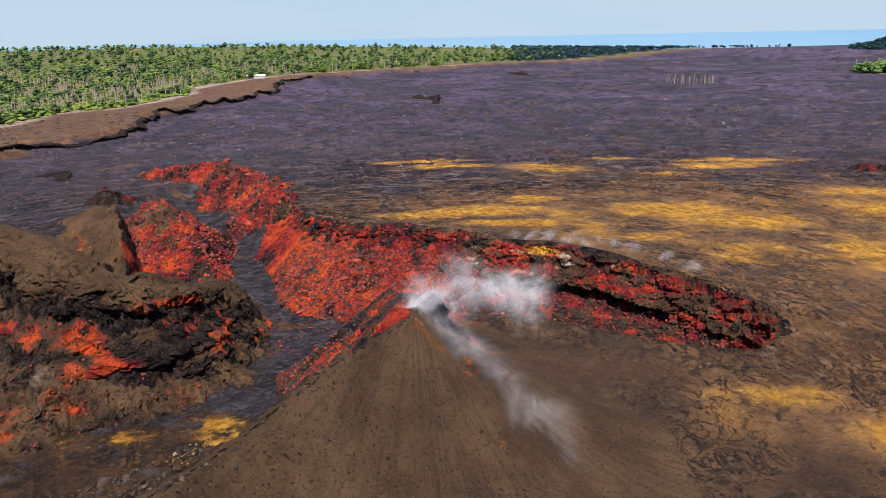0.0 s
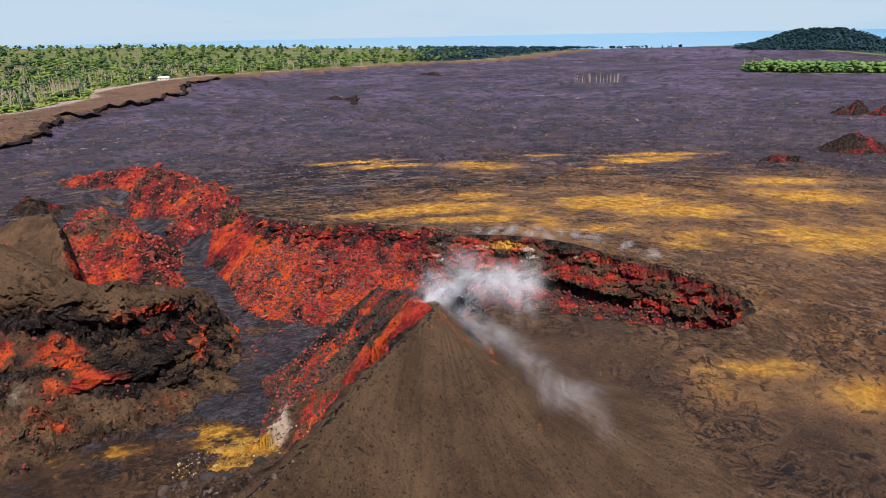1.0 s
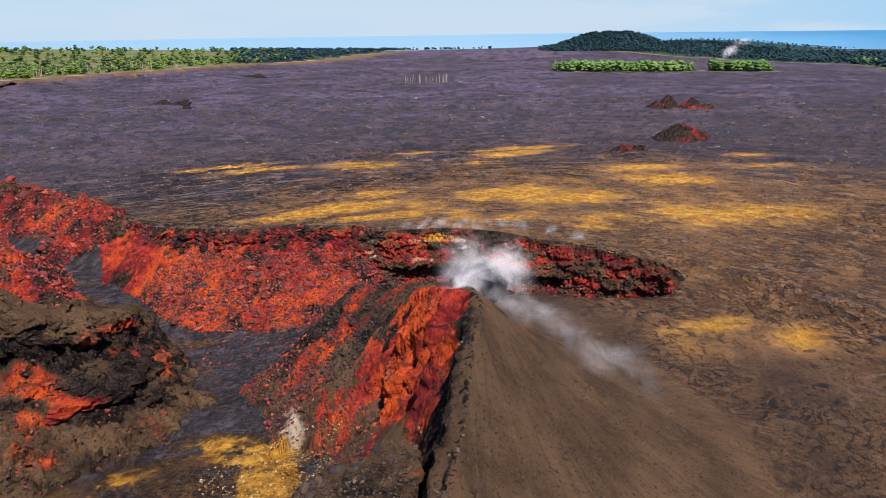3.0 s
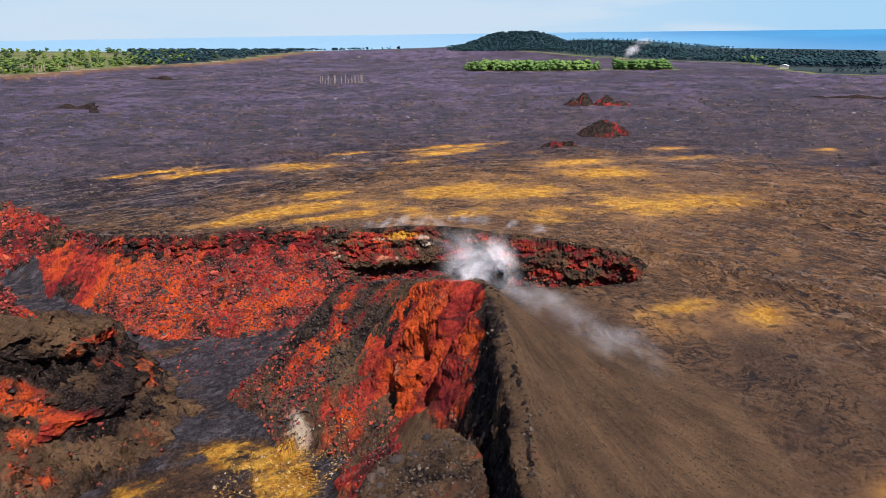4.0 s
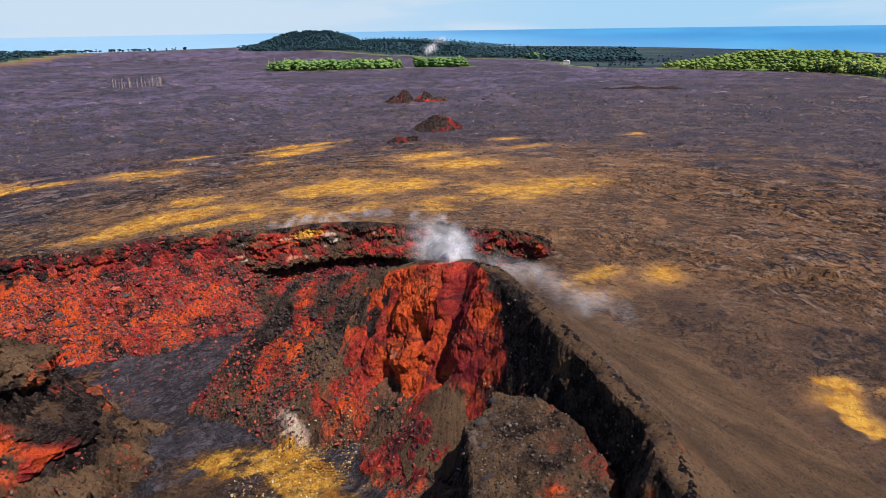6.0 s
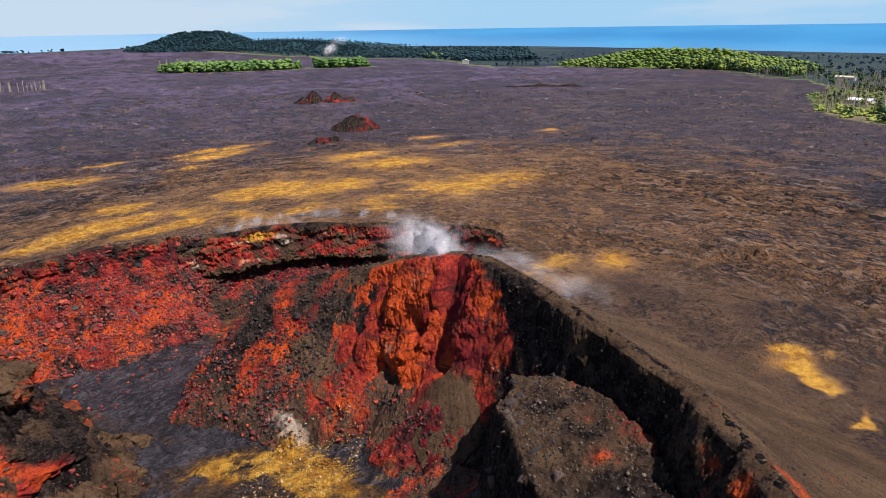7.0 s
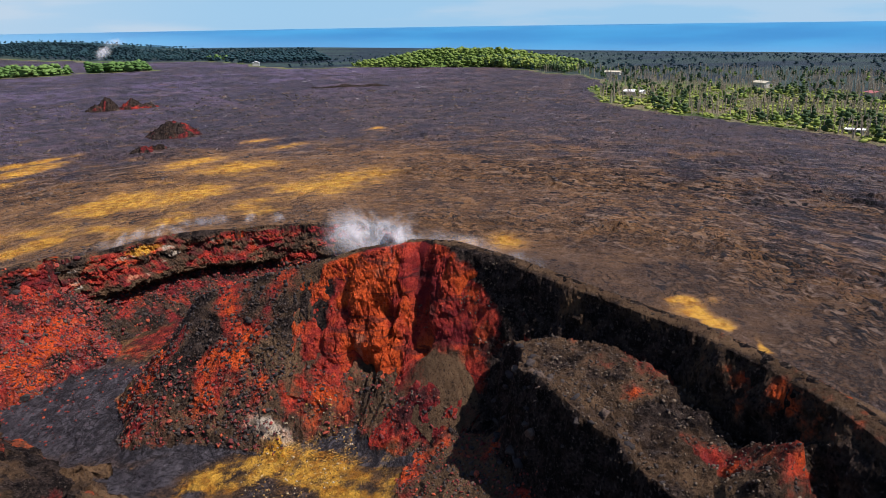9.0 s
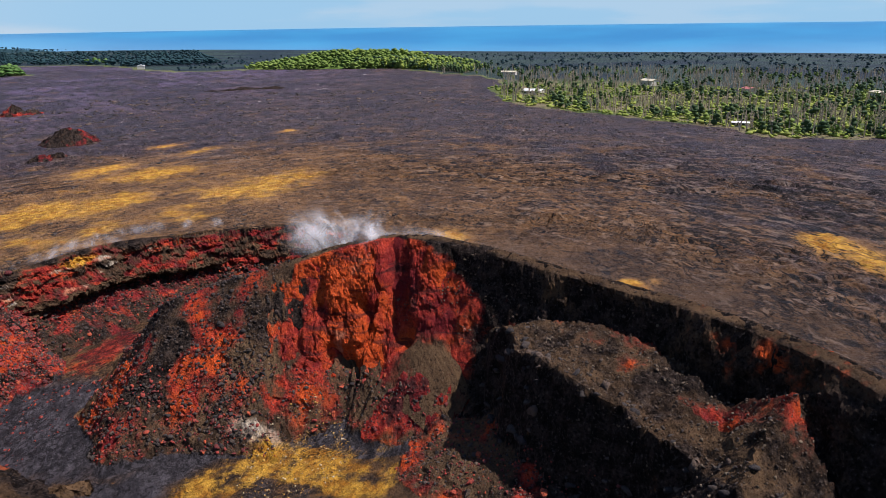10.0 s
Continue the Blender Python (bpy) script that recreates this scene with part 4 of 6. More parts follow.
back_ridge = tagged(new("red_ridge"), "low ridge of red cinder behind the lava floor", "cinder ridge")
is_ridge = FACE_OWNER == 4
for part_name, south, north in (("near_lobe", -999, 228), ("middle_lobe", 228, 259), ("far_lobe", 259, 9999)):
    piece(part_name, is_ridge & (PY[:-1, :-1] >= south) & (PY[:-1, :-1] < north), SCORIA, back_ridge)


def sea():
    """The ocean out to the horizon, which a falling rim of distance carries up to eye level."""
    bm = bmesh.new()
    rings = []
    for r in np.linspace(2600, 4950, 26):
        dip = 2.95 + (0.46 - 2.95) * step(2600, 4950, r) ** 0.9
        z = 48 - r * math.tan(radians(dip))
        rings.append([bm.verts.new((r * math.sin(a), r * math.cos(a), z)) for a in np.linspace(-math.pi, math.pi, 129)[:-1]])
    for a, b in zip(rings, rings[1:]):
        for i in range(128):
            bm.faces.new((a[i], a[(i + 1) % 128], b[(i + 1) % 128], b[i]))
    me = bpy.data.meshes.new("water")
    bm.to_mesh(me)
    bm.free()
    me.materials.append(SEA)
    for p in me.polygons:
        p.use_smooth = True
    return tagged(new("water", me), "blue ocean under a hazy horizon", "sea", kind="structure")


sea()

# ---- things ----
def surface(x, y):
    """Height of the land at (x, y), from the grid."""
    x, y = np.asarray(x, float), np.asarray(y, float)
    i = np.clip(np.searchsorted(GX, x) - 1, 0, len(GX) - 2)
    j = np.clip(np.searchsorted(GY, y) - 1, 0, len(GY) - 2)
    u, v = (x - GX[i]) / (GX[i + 1] - GX[i]), (y - GY[j]) / (GY[j + 1] - GY[j])
    return (PZ[i, j] * (1 - u) * (1 - v) + PZ[i + 1, j] * u * (1 - v) + PZ[i, j + 1] * (1 - u) * v + PZ[i + 1, j + 1] * u * v)


def own(x, y):
    i = np.clip(np.searchsorted(GX, x) - 1, 0, len(GX) - 2)
    j = np.clip(np.searchsorted(GY, y) - 1, 0, len(GY) - 2)
    return OWNER[i, j]


def mesh_of(name, verts, faces, material, smooth=False):
    me = bpy.data.meshes.new(name)
    me.from_pydata([tuple(v) for v in verts], [], [tuple(f) for f in faces])
    me.update()
    me.materials.append(material)
    if smooth:
        me.polygons.foreach_set("use_smooth", np.ones(len(me.polygons), bool))
    return me


def child(name, me, parent, label=""):
    ob = new(name, me)
    ob.parent = parent
    return tagged(ob, label)


def scatter_mesh(name, templates, places, sizes, material, tilt=0.3, seed=1, wide=1.0):
    """One mesh of many copies of template shapes (verts, triangles), each turned and scaled."""
    rng = np.random.default_rng(seed)
    vs, fs, base = [], [], 0
    for k, (p, s) in enumerate(zip(places, sizes)):
        v, f = templates[k % len(templates)]
        a, b, c = rng.uniform(0, 2 * math.pi), rng.normal(0, tilt), rng.normal(0, tilt)
        r = np.array(Euler((b, c, a)).to_matrix())
        vs.append((v * s) @ r.T * (wide, wide, 1.0) + p)
        fs.append(f + base)
        base += len(v)
    vs, fs = np.concatenate(vs), np.concatenate(fs)
    me = bpy.data.meshes.new(name)
    me.vertices.add(len(vs))
    me.vertices.foreach_set("co", vs.astype(np.float32).ravel())
    n, w = fs.shape
    me.loops.add(n * w)
    me.loops.foreach_set("vertex_index", fs.astype(np.int32).ravel())
    me.polygons.add(n)
    me.polygons.foreach_set("loop_start", np.arange(0, n * w, w, dtype=np.int32))
    me.update(calc_edges=True)
    me.materials.append(material)
    if material in (LEAF, LEAF_BRIGHT, LEAF_DARK, LEAF_LIME, LEAF_HAZED):
        me.polygons.foreach_set("use_smooth", np.ones(n, bool))
    return new(name, me)


def ico(subdivisions):
    bm = bmesh.new()
    bmesh.ops.create_icosphere(bm, subdivisions=subdivisions, radius=1.0)
    v = np.array([q.co[:] for q in bm.verts])
    f = np.array([[q.index for q in p.verts] for p in bm.faces])
    bm.free()
    return v, f


def rock_shape(seed, level=1, rough=0.35):
    v, f = ico(level)
    rng = np.random.default_rng(seed)
    cut = rng.normal(size=(7, 3)) * np.array([1, 1, 1.2])
    cut /= np.linalg.norm(cut, axis=1)[:, None]
    lim = rng.uniform(0.30, 0.7, 7)
    for n, l in zip(cut, lim):
        over = np.clip(v @ n - l, 0, None)
        v = v - over[:, None] * n
    v = v * rng.uniform(1 - rough, 1 + rough, (len(v), 1)) * rng.uniform(0.7, 1.25, 3)
    v[:, 2] *= 0.75
    return v, f


ROCKS = [rock_shape(i, 2, 0.10) for i in range(6)]
PEBBLES = [rock_shape(40 + i, 1, 0.25) for i in range(8)]


def pick_points(count, box, test, seed):
    rng = np.random.default_rng(seed)
    x = rng.uniform(box[0], box[1], count * 14)
    y = rng.uniform(box[2], box[3], count * 14)
    keep = test(x, y)
    return x[keep][:count], y[keep][:count]


def rim_depth(x, y):
    i = np.clip(np.searchsorted(GX, x) - 1, 0, len(GX) - 2)
    j = np.clip(np.searchsorted(GY, y) - 1, 0, len(GY) - 2)
    return INFO["u"][i, j], INFO["cd"][i, j], INFO["cs"][i, j], INFO["cp"][i, j], INFO["md"][i, j], INFO["ms"][i, j]


def on_talus(x, y):
    u = rim_depth(x, y)[0]
    return (own(x, y) == 5) & (u > 0.18) & (x < 16) & (y > 120)


def on_scree(x, y):
    _, cd, cs, cp, _, _ = rim_depth(x, y)
    return (own(x, y) == 1) & (cs < 0) & (cd > 11) & (surface(x, y) < 6)


def on_mound(x, y):
    *_, md, ms = rim_depth(x, y)
    return (own(x, y) == 2) & (ms > 0) & (md > 4)


def on_floor_edge(x, y):
    return (own(x, y) == 6) & (y > 118) & (x > -45) & (x < 0) & (rim_depth(x, y)[0] > 0.99)


def boulders(name, label, group, count, box, test, material, lo, hi, seed):
    rng = np.random.default_rng(seed)
    x, y = pick_points(count, box, test, seed)
    z = surface(x, y)
    shapes = [mesh_of(name, v, f, material) for v, f in ROCKS]
    for k in range(len(x)):
        s = lo + (hi - lo) * rng.uniform() ** 2.2
        ob = new(name, shapes[k % len(shapes)])
        ob.matrix_world = pose(x[k], y[k], z[k] + 0.2 * s, rng.uniform(-20, 20), rng.uniform(-20, 20), rng.uniform(0, 360)) @ Matrix.Scale(s, 4)
        tagged(ob, label, "boulder", group)


boulders("boulder", "red cinder boulder fallen on the talus slope", "boulders on the red talus", 110, (-48, 14, 118, 165), on_talus, RED_ROCK, 0.3, 0.95, 3)
boulders("boulder", "dark angular block of lava on the red talus", "dark blocks on the red talus", 40, (-48, 14, 118, 165), on_talus, DARK_ROCK, 0.3, 0.8, 4)
boulders("boulder", "rough dark rock lying on the crater scree", "rocks on the crater scree", 60, (-55, -8, 45, 105), on_scree, CRAG_ROCK, 0.2, 0.6, 5)
boulders("boulder", "rusty red rock lying on the crater scree", "red rocks on the crater scree", 45, (-55, -8, 45, 105), on_scree, RED_ROCK, 0.2, 0.55, 6)
boulders("boulder", "red rock lodged on the broken mound face", "rocks on the mound", 40, (-75, -38, 85, 135), on_mound, RED_ROCK, 0.25, 0.7, 7)


def rubble(name, label, count, box, test, material, lo, hi, seed):
    rng = np.random.default_rng(seed)
    x, y = pick_points(count, box, test, seed)
    s = lo + (hi - lo) * rng.uniform(size=len(x)) ** 2.5
    p = np.stack([x, y, surface(x, y) + 0.1 * s], -1)
    return tagged(scatter_mesh(name, PEBBLES, p, s, material, 0.5, seed), label, "rubble", kind="stuff")


rubble("red_rubble", "loose red cinder rubble on the crater wall", 8500, (-50, 16, 118, 168), on_talus, RED_ROCK, 0.10, 0.48, 13)
rubble("dark_rubble", "loose dark stones on the crater wall", 3800, (-50, 16, 118, 168), on_talus, DARK_ROCK, 0.10, 0.45, 14)
rubble("scree_stones", "dark cinders on the inner crater slope", 3800, (-60, -6, 30, 108), on_scree, DARK_ROCK, 0.06, 0.28, 15)
rubble("scree_cinders", "rusty cinders on the inner crater slope", 2600, (-60, -6, 30, 108), on_scree, RED_ROCK, 0.06, 0.28, 16)
rubble("mound_rubble", "red rubble on the broken mound", 700, (-90, -38, 80, 135), on_mound, RED_ROCK, 0.1, 0.4, 17)
rubble("mound_stones", "dark stones on the broken mound", 1200, (-90, -38, 80, 135), on_mound, DARK_ROCK, 0.1, 0.4, 18)
rubble("floor_stones", "red stones scattered on the lava floor", 260, (-48, 0, 110, 150), on_floor_edge, RED_ROCK, 0.1, 0.5, 19)


def on_arm(x, y):
    _, cd, cs, cp, _, _ = rim_depth(x, y)
    return (own(x, y) == 1) & (cp < 4.2) & (cd < 16) & ((cs < 0) | (cp < 3.4))


def crags(name, label, count, box, test, material, lo, hi, seed):
    """Angular blocks half sunk in a broken face."""
    rng = np.random.default_rng(seed)
    x, y = pick_points(count, box, test, seed)
    s = lo + (hi - lo) * rng.uniform(size=len(x)) ** 1.8
    p = np.stack([x, y, surface(x, y) - 0.3 * s], -1)
    return tagged(scatter_mesh(name, CRAGS, p, s, material, 0.35, seed, 1.0), label, "lava blocks", kind="stuff")


CRAGS = [rock_shape(70 + i, 2, 0.17) for i in range(9)]


def cell_of(key, x, y):
    i = np.clip(np.searchsorted(GX, x) - 1, 0, len(GX) - 2)
    j = np.clip(np.searchsorted(GY, y) - 1, 0, len(GY) - 2)
    return INFO[key][i, j]


def on_bench_brink(x, y):
    return (own(x, y) == 1) & (cell_of("cs", x, y) < 0) & (cell_of("bd", x, y) < 2.6) & (x < -18)


def on_back(x, y):
    return np.isin(own(x, y), (4, 7)) & (gnoise(x / 9, y / 9, 55) > 0.05)


def on_rim(x, y):
    return (own(x, y) == 5) & (rim_depth(x, y)[0] < 0.16) & (x < 12)


crags("bench_blocks", "dark angular blocks along the brink of the crater bench", 120, (-52, -18, 28, 60), on_bench_brink, CRAG_ROCK, 0.25, 0.9, 62)
crags("ridge_blocks", "maroon angular blocks on the low red ridge", 260, (-120, -38, 160, 290), on_back, RED_ROCK, 0.5, 2.0, 63)
crags("rim_blocks", "dark red blocks along the crumbling crater rim", 240, (-48, 12, 140, 206), on_rim, RED_ROCK, 0.25, 0.8, 64)
crags("rim_dark_blocks", "black blocks along the crumbling crater rim", 160, (-48, 12, 140, 206), on_rim, CRAG_ROCK, 0.25, 1.0, 65)


def on_low_arm(x, y):
    return on_arm(x, y) & (surface(x, y) < 3)


def on_ridge(x, y):
    return np.isin(own(x, y), (4, 7))


rubble("ridge_rubble", "dark red cinder rubble on the low ridge", 6500, (-120, -38, 160, 290), on_ridge, RED_ROCK, 0.15, 0.8, 26)
rubble("ridge_stones", "dark stones on the low red ridge", 1800, (-120, -38, 160, 290), on_ridge, DARK_ROCK, 0.15, 0.7, 27)
rubble("arm_stones", "dark cinder blocks on the rubble arm of the cone", 3600, (-30, 2, 80, 116), on_arm, CRAG_ROCK, 0.08, 0.45, 22)
rubble("arm_cinders", "maroon cinder blocks on the rubble arm of the cone", 1100, (-30, 2, 80, 116), on_low_arm, RED_ROCK, 0.08, 0.5, 23)


def on_flank(x, y):
    _, cd, cs, cp, _, _ = rim_depth(x, y)
    return (own(x, y) == 1) & (cs > 0) & (cp > 4.4)


rubble("flank_stones", "small loose stones on the ash slope of the cone", 3800, (-45, 30, 0, 112), on_flank, DARK_ROCK, 0.05, 0.2, 24)


def on_bench(x, y):
    return (own(x, y) == 1) & (rim_depth(x, y)[2] < 0) & (surface(x, y) > 9)


rubble("bench_stones", "coarse brown stones on the crater bench", 5200, (-60, -8, 20, 100), on_bench, BENCH_ROCK, 0.05, 0.24, 20)


def on_sulphur(x, y):
    return np.isin(own(x, y), (1, 6)) & (((x + 26) / 9) ** 2 + ((y - 79) / 7) ** 2 < 1)


rubble("sulphur_stones", "yellow sulphur-crusted stones below the alcove", 900, (-36, -14, 70, 90), on_sulphur, YELLOW_ROCK, 0.05, 0.26, 21)


def slab_shape(seed):
    rng = np.random.default_rng(seed)
    n = 6
    a = np.linspace(0, 2 * math.pi, n, endpoint=False) + rng.uniform(-0.3, 0.3, n)
    r = rng.uniform(0.6, 1.1, n)
    ring = np.stack([r * np.cos(a), 0.55 * r * np.sin(a)], -1)
    v = np.concatenate([np.c_[ring, np.full(n, 0.22)], np.c_[ring * 1.06, np.full(n, -0.35)]])
    f = [(0, i, i + 1) for i in range(1, n - 1)] + [q for i in range(n) for q in ((i, i + n, (i + 1) % n), ((i + 1) % n, i + n, (i + 1) % n + n))]
    return v, np.array(f)


SLABS = [slab_shape(i) for i in range(8)]


def slabs():
    rng = np.random.default_rng(31)
    n = 14000
    r = 60 + 520 * rng.uniform(size=n) ** 1.25
    a = np.radians(rng.uniform(-38, 128, n))
    x, y = 10 + r * np.sin(a), 70 + r * np.cos(a)
    dens = gnoise(x / 24, y / 24, 33) + 0.5 * gnoise(x / 9, y / 9, 34)
    ii, jj = np.clip(np.searchsorted(GX, x) - 1, 0, len(GX) - 2), np.clip(np.searchsorted(GY, y) - 1, 0, len(GY) - 2)
    ok = (own(x, y) == 0) & (dens > -0.12) & (ZONE[ii, jj, 1] < 0.22) & (VEG[np.clip(np.searchsorted(GX, x) - 1, 0, len(GX) - 2), np.clip(np.searchsorted(GY, y) - 1, 0, len(GY) - 2)] < 0.5)
    x, y, r = x[ok], y[ok], r[ok]
    s = (0.25 + 0.0022 * r) * (0.6 + 1.3 * rng.uniform(size=len(x)) ** 3)
    p = np.stack([x, y, surface(x, y) + 0.05 * s], -1)
    return tagged(scatter_mesh("lava_slabs", SLABS, p, s, DARK_ROCK, 0.16, 35), "broken dark slabs of lava crust on the plain", "lava slabs", kind="stuff")


slabs()


def pit_cliff():
    """The layered wall of the deep pit: a sheet swept along the rim, with an overhanging black ledge and talus below."""
    keys = RIM[5:16]
    line = []
    for a, b in zip(keys, keys[1:]):
        n = max(2, int(math.dist(a[:2], b[:2]) / 0.28))
        line += [[a[i] + (b[i] - a[i]) * q / n for i in range(3)] for q in range(n)]
    line = np.array(line)
    win = np.ones(25) / 25
    for i in range(3):
        pad = np.pad(line[:, i], 12, mode="edge")
        line[:, i] = np.convolve(pad, win, "valid")
    t = np.gradient(line[:, :2], axis=0)
    t /= np.linalg.norm(t, axis=1)[:, None] + 1e-9
    inward = np.stack([t[:, 1], -t[:, 0]], -1)
    length = np.cumsum(np.r_[0, np.hypot(*np.diff(line[:, :2], axis=0).T)])
    total = length[-1]
    form = np.array([(-2.5, 0.05), (-0.4, -0.02), (0.4, 0.03), (1.0, 0.15), (1.9, 0.28), (3.0, 0.40), (4.3, 0.50), (4.5, 0.53), (4.2, 0.555), (2.4, 0.58),
                     (1.9, 0.66), (3.2, 0.74), (5.8, 0.84), (9.5, 0.95), (13.5, 1.22)])
    plainer = form.copy()
    plainer[:, 0] = np.interp(form[:, 1], (-0.05, 0, 0.3, 0.7, 1.05), (-2.0, 0.0, 2.2, 4.0, 12.0))
    plainer[0, 0] = -2.5
    rows = 64
    at = np.linspace(0, len(form) - 1, rows)
    idx = np.arange(len(form))
    s, v = np.meshgrid(length, np.arange(rows), indexing="ij")
    ledge = step(2, 9, s) * step(0.50 * total, 0.40 * total, s) + 0.0 * v
    inset = np.interp(at, idx, form[:, 0])[None, :] * ledge + np.interp(at, idx, plainer[:, 0])[None, :] * (1 - ledge)
    frac = np.interp(at, idx, form[:, 1])[None, :] + 0.0 * s
    rim = line[:, 2][:, None]
    drop = rim - (-8.2)
    near = step(0.62 * total, 0.72 * total, s)
    inset = inset * (1 - 0.45 * near)
    z = rim - drop * frac * (1 - 0.12 * near) + 0.03 * s * ledge * 0.4 * np.sin(s * 0.09)
    amp = step(0.0, 0.08, frac) * (1 - 0.5 * step(0.7, 1.0, frac))
    rough = 0.9 * blocks(s * 0.45, z, 1.7, 401) + 0.55 * blocks(s * 0.4, z, 0.75, 405) + 0.35 * blocks(s, z, 0.5, 409) + 1.3 * fbm(s, z * 2, 9, 3, 411)
    inset = inset + amp * rough + 0.25 * fbm(s, z, 1.5, 2, 415) * (v < 4)
    z = z + amp * 0.35 * blocks(s * 0.6, inset, 0.9, 421) + 0.15 * step(0.1, 0, frac) * fbm(s, v * 1.0, 1.2, 2, 425)
    x = line[:, 0][:, None] + inward[:, 0][:, None] * inset
    y = line[:, 1][:, None] + inward[:, 1][:, None] * inset
    n1 = fbm(s, z * 2.5, 7, 4, 431)
    # red thinned at the ledge's lip and underside, and at the very top
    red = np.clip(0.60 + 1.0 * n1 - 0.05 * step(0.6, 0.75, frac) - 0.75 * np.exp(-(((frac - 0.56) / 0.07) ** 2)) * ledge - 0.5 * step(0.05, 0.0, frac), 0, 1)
    black = fbm(s * 0.4, z * 3, 2.2, 3, 435)
    red = red * (1 - 0.6 * step(0.1, 0.35, black))
    pale = np.clip(2.6 * fbm(s * 0.5, z * 2, 2.5, 3, 441) - 0.25, 0, 1) * step(0.05, 0.15, frac) * step(0.55, 0.4, frac) * step(0.42 * total, 0.3 * total, s)
    yellow = np.clip(0.9 * np.exp(-(((s - 0.17 * total) / 4) ** 2) - (((frac - 0.12) / 0.07) ** 2)) + n1 * 0.2, 0, 1) * (frac < 0.3)
    ash = np.clip(0.85 + n1 + 0.3 * step(0.6, 0.8, frac) - 0.5 * step(0.06, 0.0, frac), 0, 1)
    m, w = x.shape
    idx2 = np.arange(m * w).reshape(m, w)
    f = np.stack([idx2[:-1, :-1], idx2[:-1, 1:], idx2[1:, 1:], idx2[1:, :-1]], -1).reshape(-1, 4)
    foot = np.argwhere(step(0.60, 0.72, frac) > 0.5)
    rng = np.random.default_rng(449)
    for name, label, material, count in (("pit_rubble", "rusty rubble at the foot of the pit cliff", RED_ROCK, 2600), ("pit_stones", "dark stones at the foot of the pit cliff", CRAG_ROCK, 3400)):
        at = foot[rng.integers(0, len(foot), count)]
        size = 0.10 + 0.42 * rng.uniform(size=count) ** 2.2
        spot = np.stack([v[at[:, 0], at[:, 1]] for v in (x, y, z)], -1) + rng.normal(0, 0.12, (count, 3)) * (1, 1, 0)
        tagged(scatter_mesh(name, PEBBLES, spot, size, material, 0.5, 450), label, "rubble", kind="stuff")
    low = step(0.60, 0.72, frac)
    red = red * (1 - low) + low * np.clip(0.42 + 1.1 * fbm(x, y, 5, 4, 451), 0, 1)
    ash = ash * (1 - 0.6 * low)
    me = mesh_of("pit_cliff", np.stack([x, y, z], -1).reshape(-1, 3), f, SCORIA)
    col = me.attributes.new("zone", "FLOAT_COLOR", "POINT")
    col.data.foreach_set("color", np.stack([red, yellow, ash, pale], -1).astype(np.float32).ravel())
    hue = me.attributes.new("tone", "FLOAT", "POINT")
    hue.data.foreach_set("value", (-0.5 + 1.6 * fbm(s, z * 1.5, 5, 3, 447) + 0.5 * step(0.3, 0.1, frac) * step(0.4 * total, 0.2 * total, s)).astype(np.float32).ravel())
    return child("pit_cliff", me, crater_wall, "layered dark red cliff with a black ledge")


pit_cliff()


def swept(keys, form, seed, rows, fit, big, small, least=0.35):
    """A broken face swept along a crest: form lists (inset, drop) from the top to the foot; fit(z) scales the drop to the crest's height."""
    line = []
    for a, b in zip(keys, keys[1:]):
        n = max(2, int(math.dist(a[:2], b[:2]) / 0.28))
        line += [[a[i] + (b[i] - a[i]) * q / n for i in range(3)] for q in range(n)]
    line = np.array(line)
    win = np.ones(31) / 31
    for i in range(3):
        line[:, i] = np.convolve(np.pad(line[:, i], 15, mode="edge"), win, "valid")
    t = np.gradient(line[:, :2], axis=0)
    t /= np.linalg.norm(t, axis=1)[:, None] + 1e-9
    length = np.cumsum(np.r_[0, np.hypot(*np.diff(line[:, :2], axis=0).T)])
    form = np.array(form, float)
    arc = np.r_[0, np.cumsum(np.hypot(*np.diff(form, axis=0).T))]
    at = np.linspace(0, arc[-1], rows)
    d0, drop0 = np.interp(at, arc, form[:, 0])[None, :], np.interp(at, arc, form[:, 1])[None, :]
    scale = fit(line[:, 2])[:, None]
    s = length[:, None] + 0 * d0
    drop = drop0 + 0 * s
    live = step(0.0, 1.2, drop0) * (1 - 0.6 * step(0.85, 1.0, drop0 / form[-1, 1]))
    z = line[:, 2][:, None] - drop * scale + 0.5 * fbm(s, d0 + 0 * s, 8, 3, seed)
    out = d0 * (least + (1 - least) * np.minimum(scale, 1.1)) + live * big * (2.6 * fbm(s, z * 0.7, 11, 2, seed + 3) + 1.3 * blocks(s, z * 0.8, 5.0, seed + 7))
    out = out + live * small * (0.9 * blocks(s * 0.6, z, 1.9, seed + 11) + 0.55 * blocks(s * 0.6, z, 0.85, seed + 15) + 0.3 * blocks(s, z, 0.45, seed + 19))
    z = z + live * small * 0.35 * blocks(s * 0.6, out, 0.9, seed + 23) + 0.12 * fbm(s, d0 * 1.0 + 0 * s, 1.3, 2, seed + 27)
    x = line[:, 0][:, None] + t[:, 1][:, None] * out
    y = line[:, 1][:, None] - t[:, 0][:, None] * out
    return x, y, z, s, drop


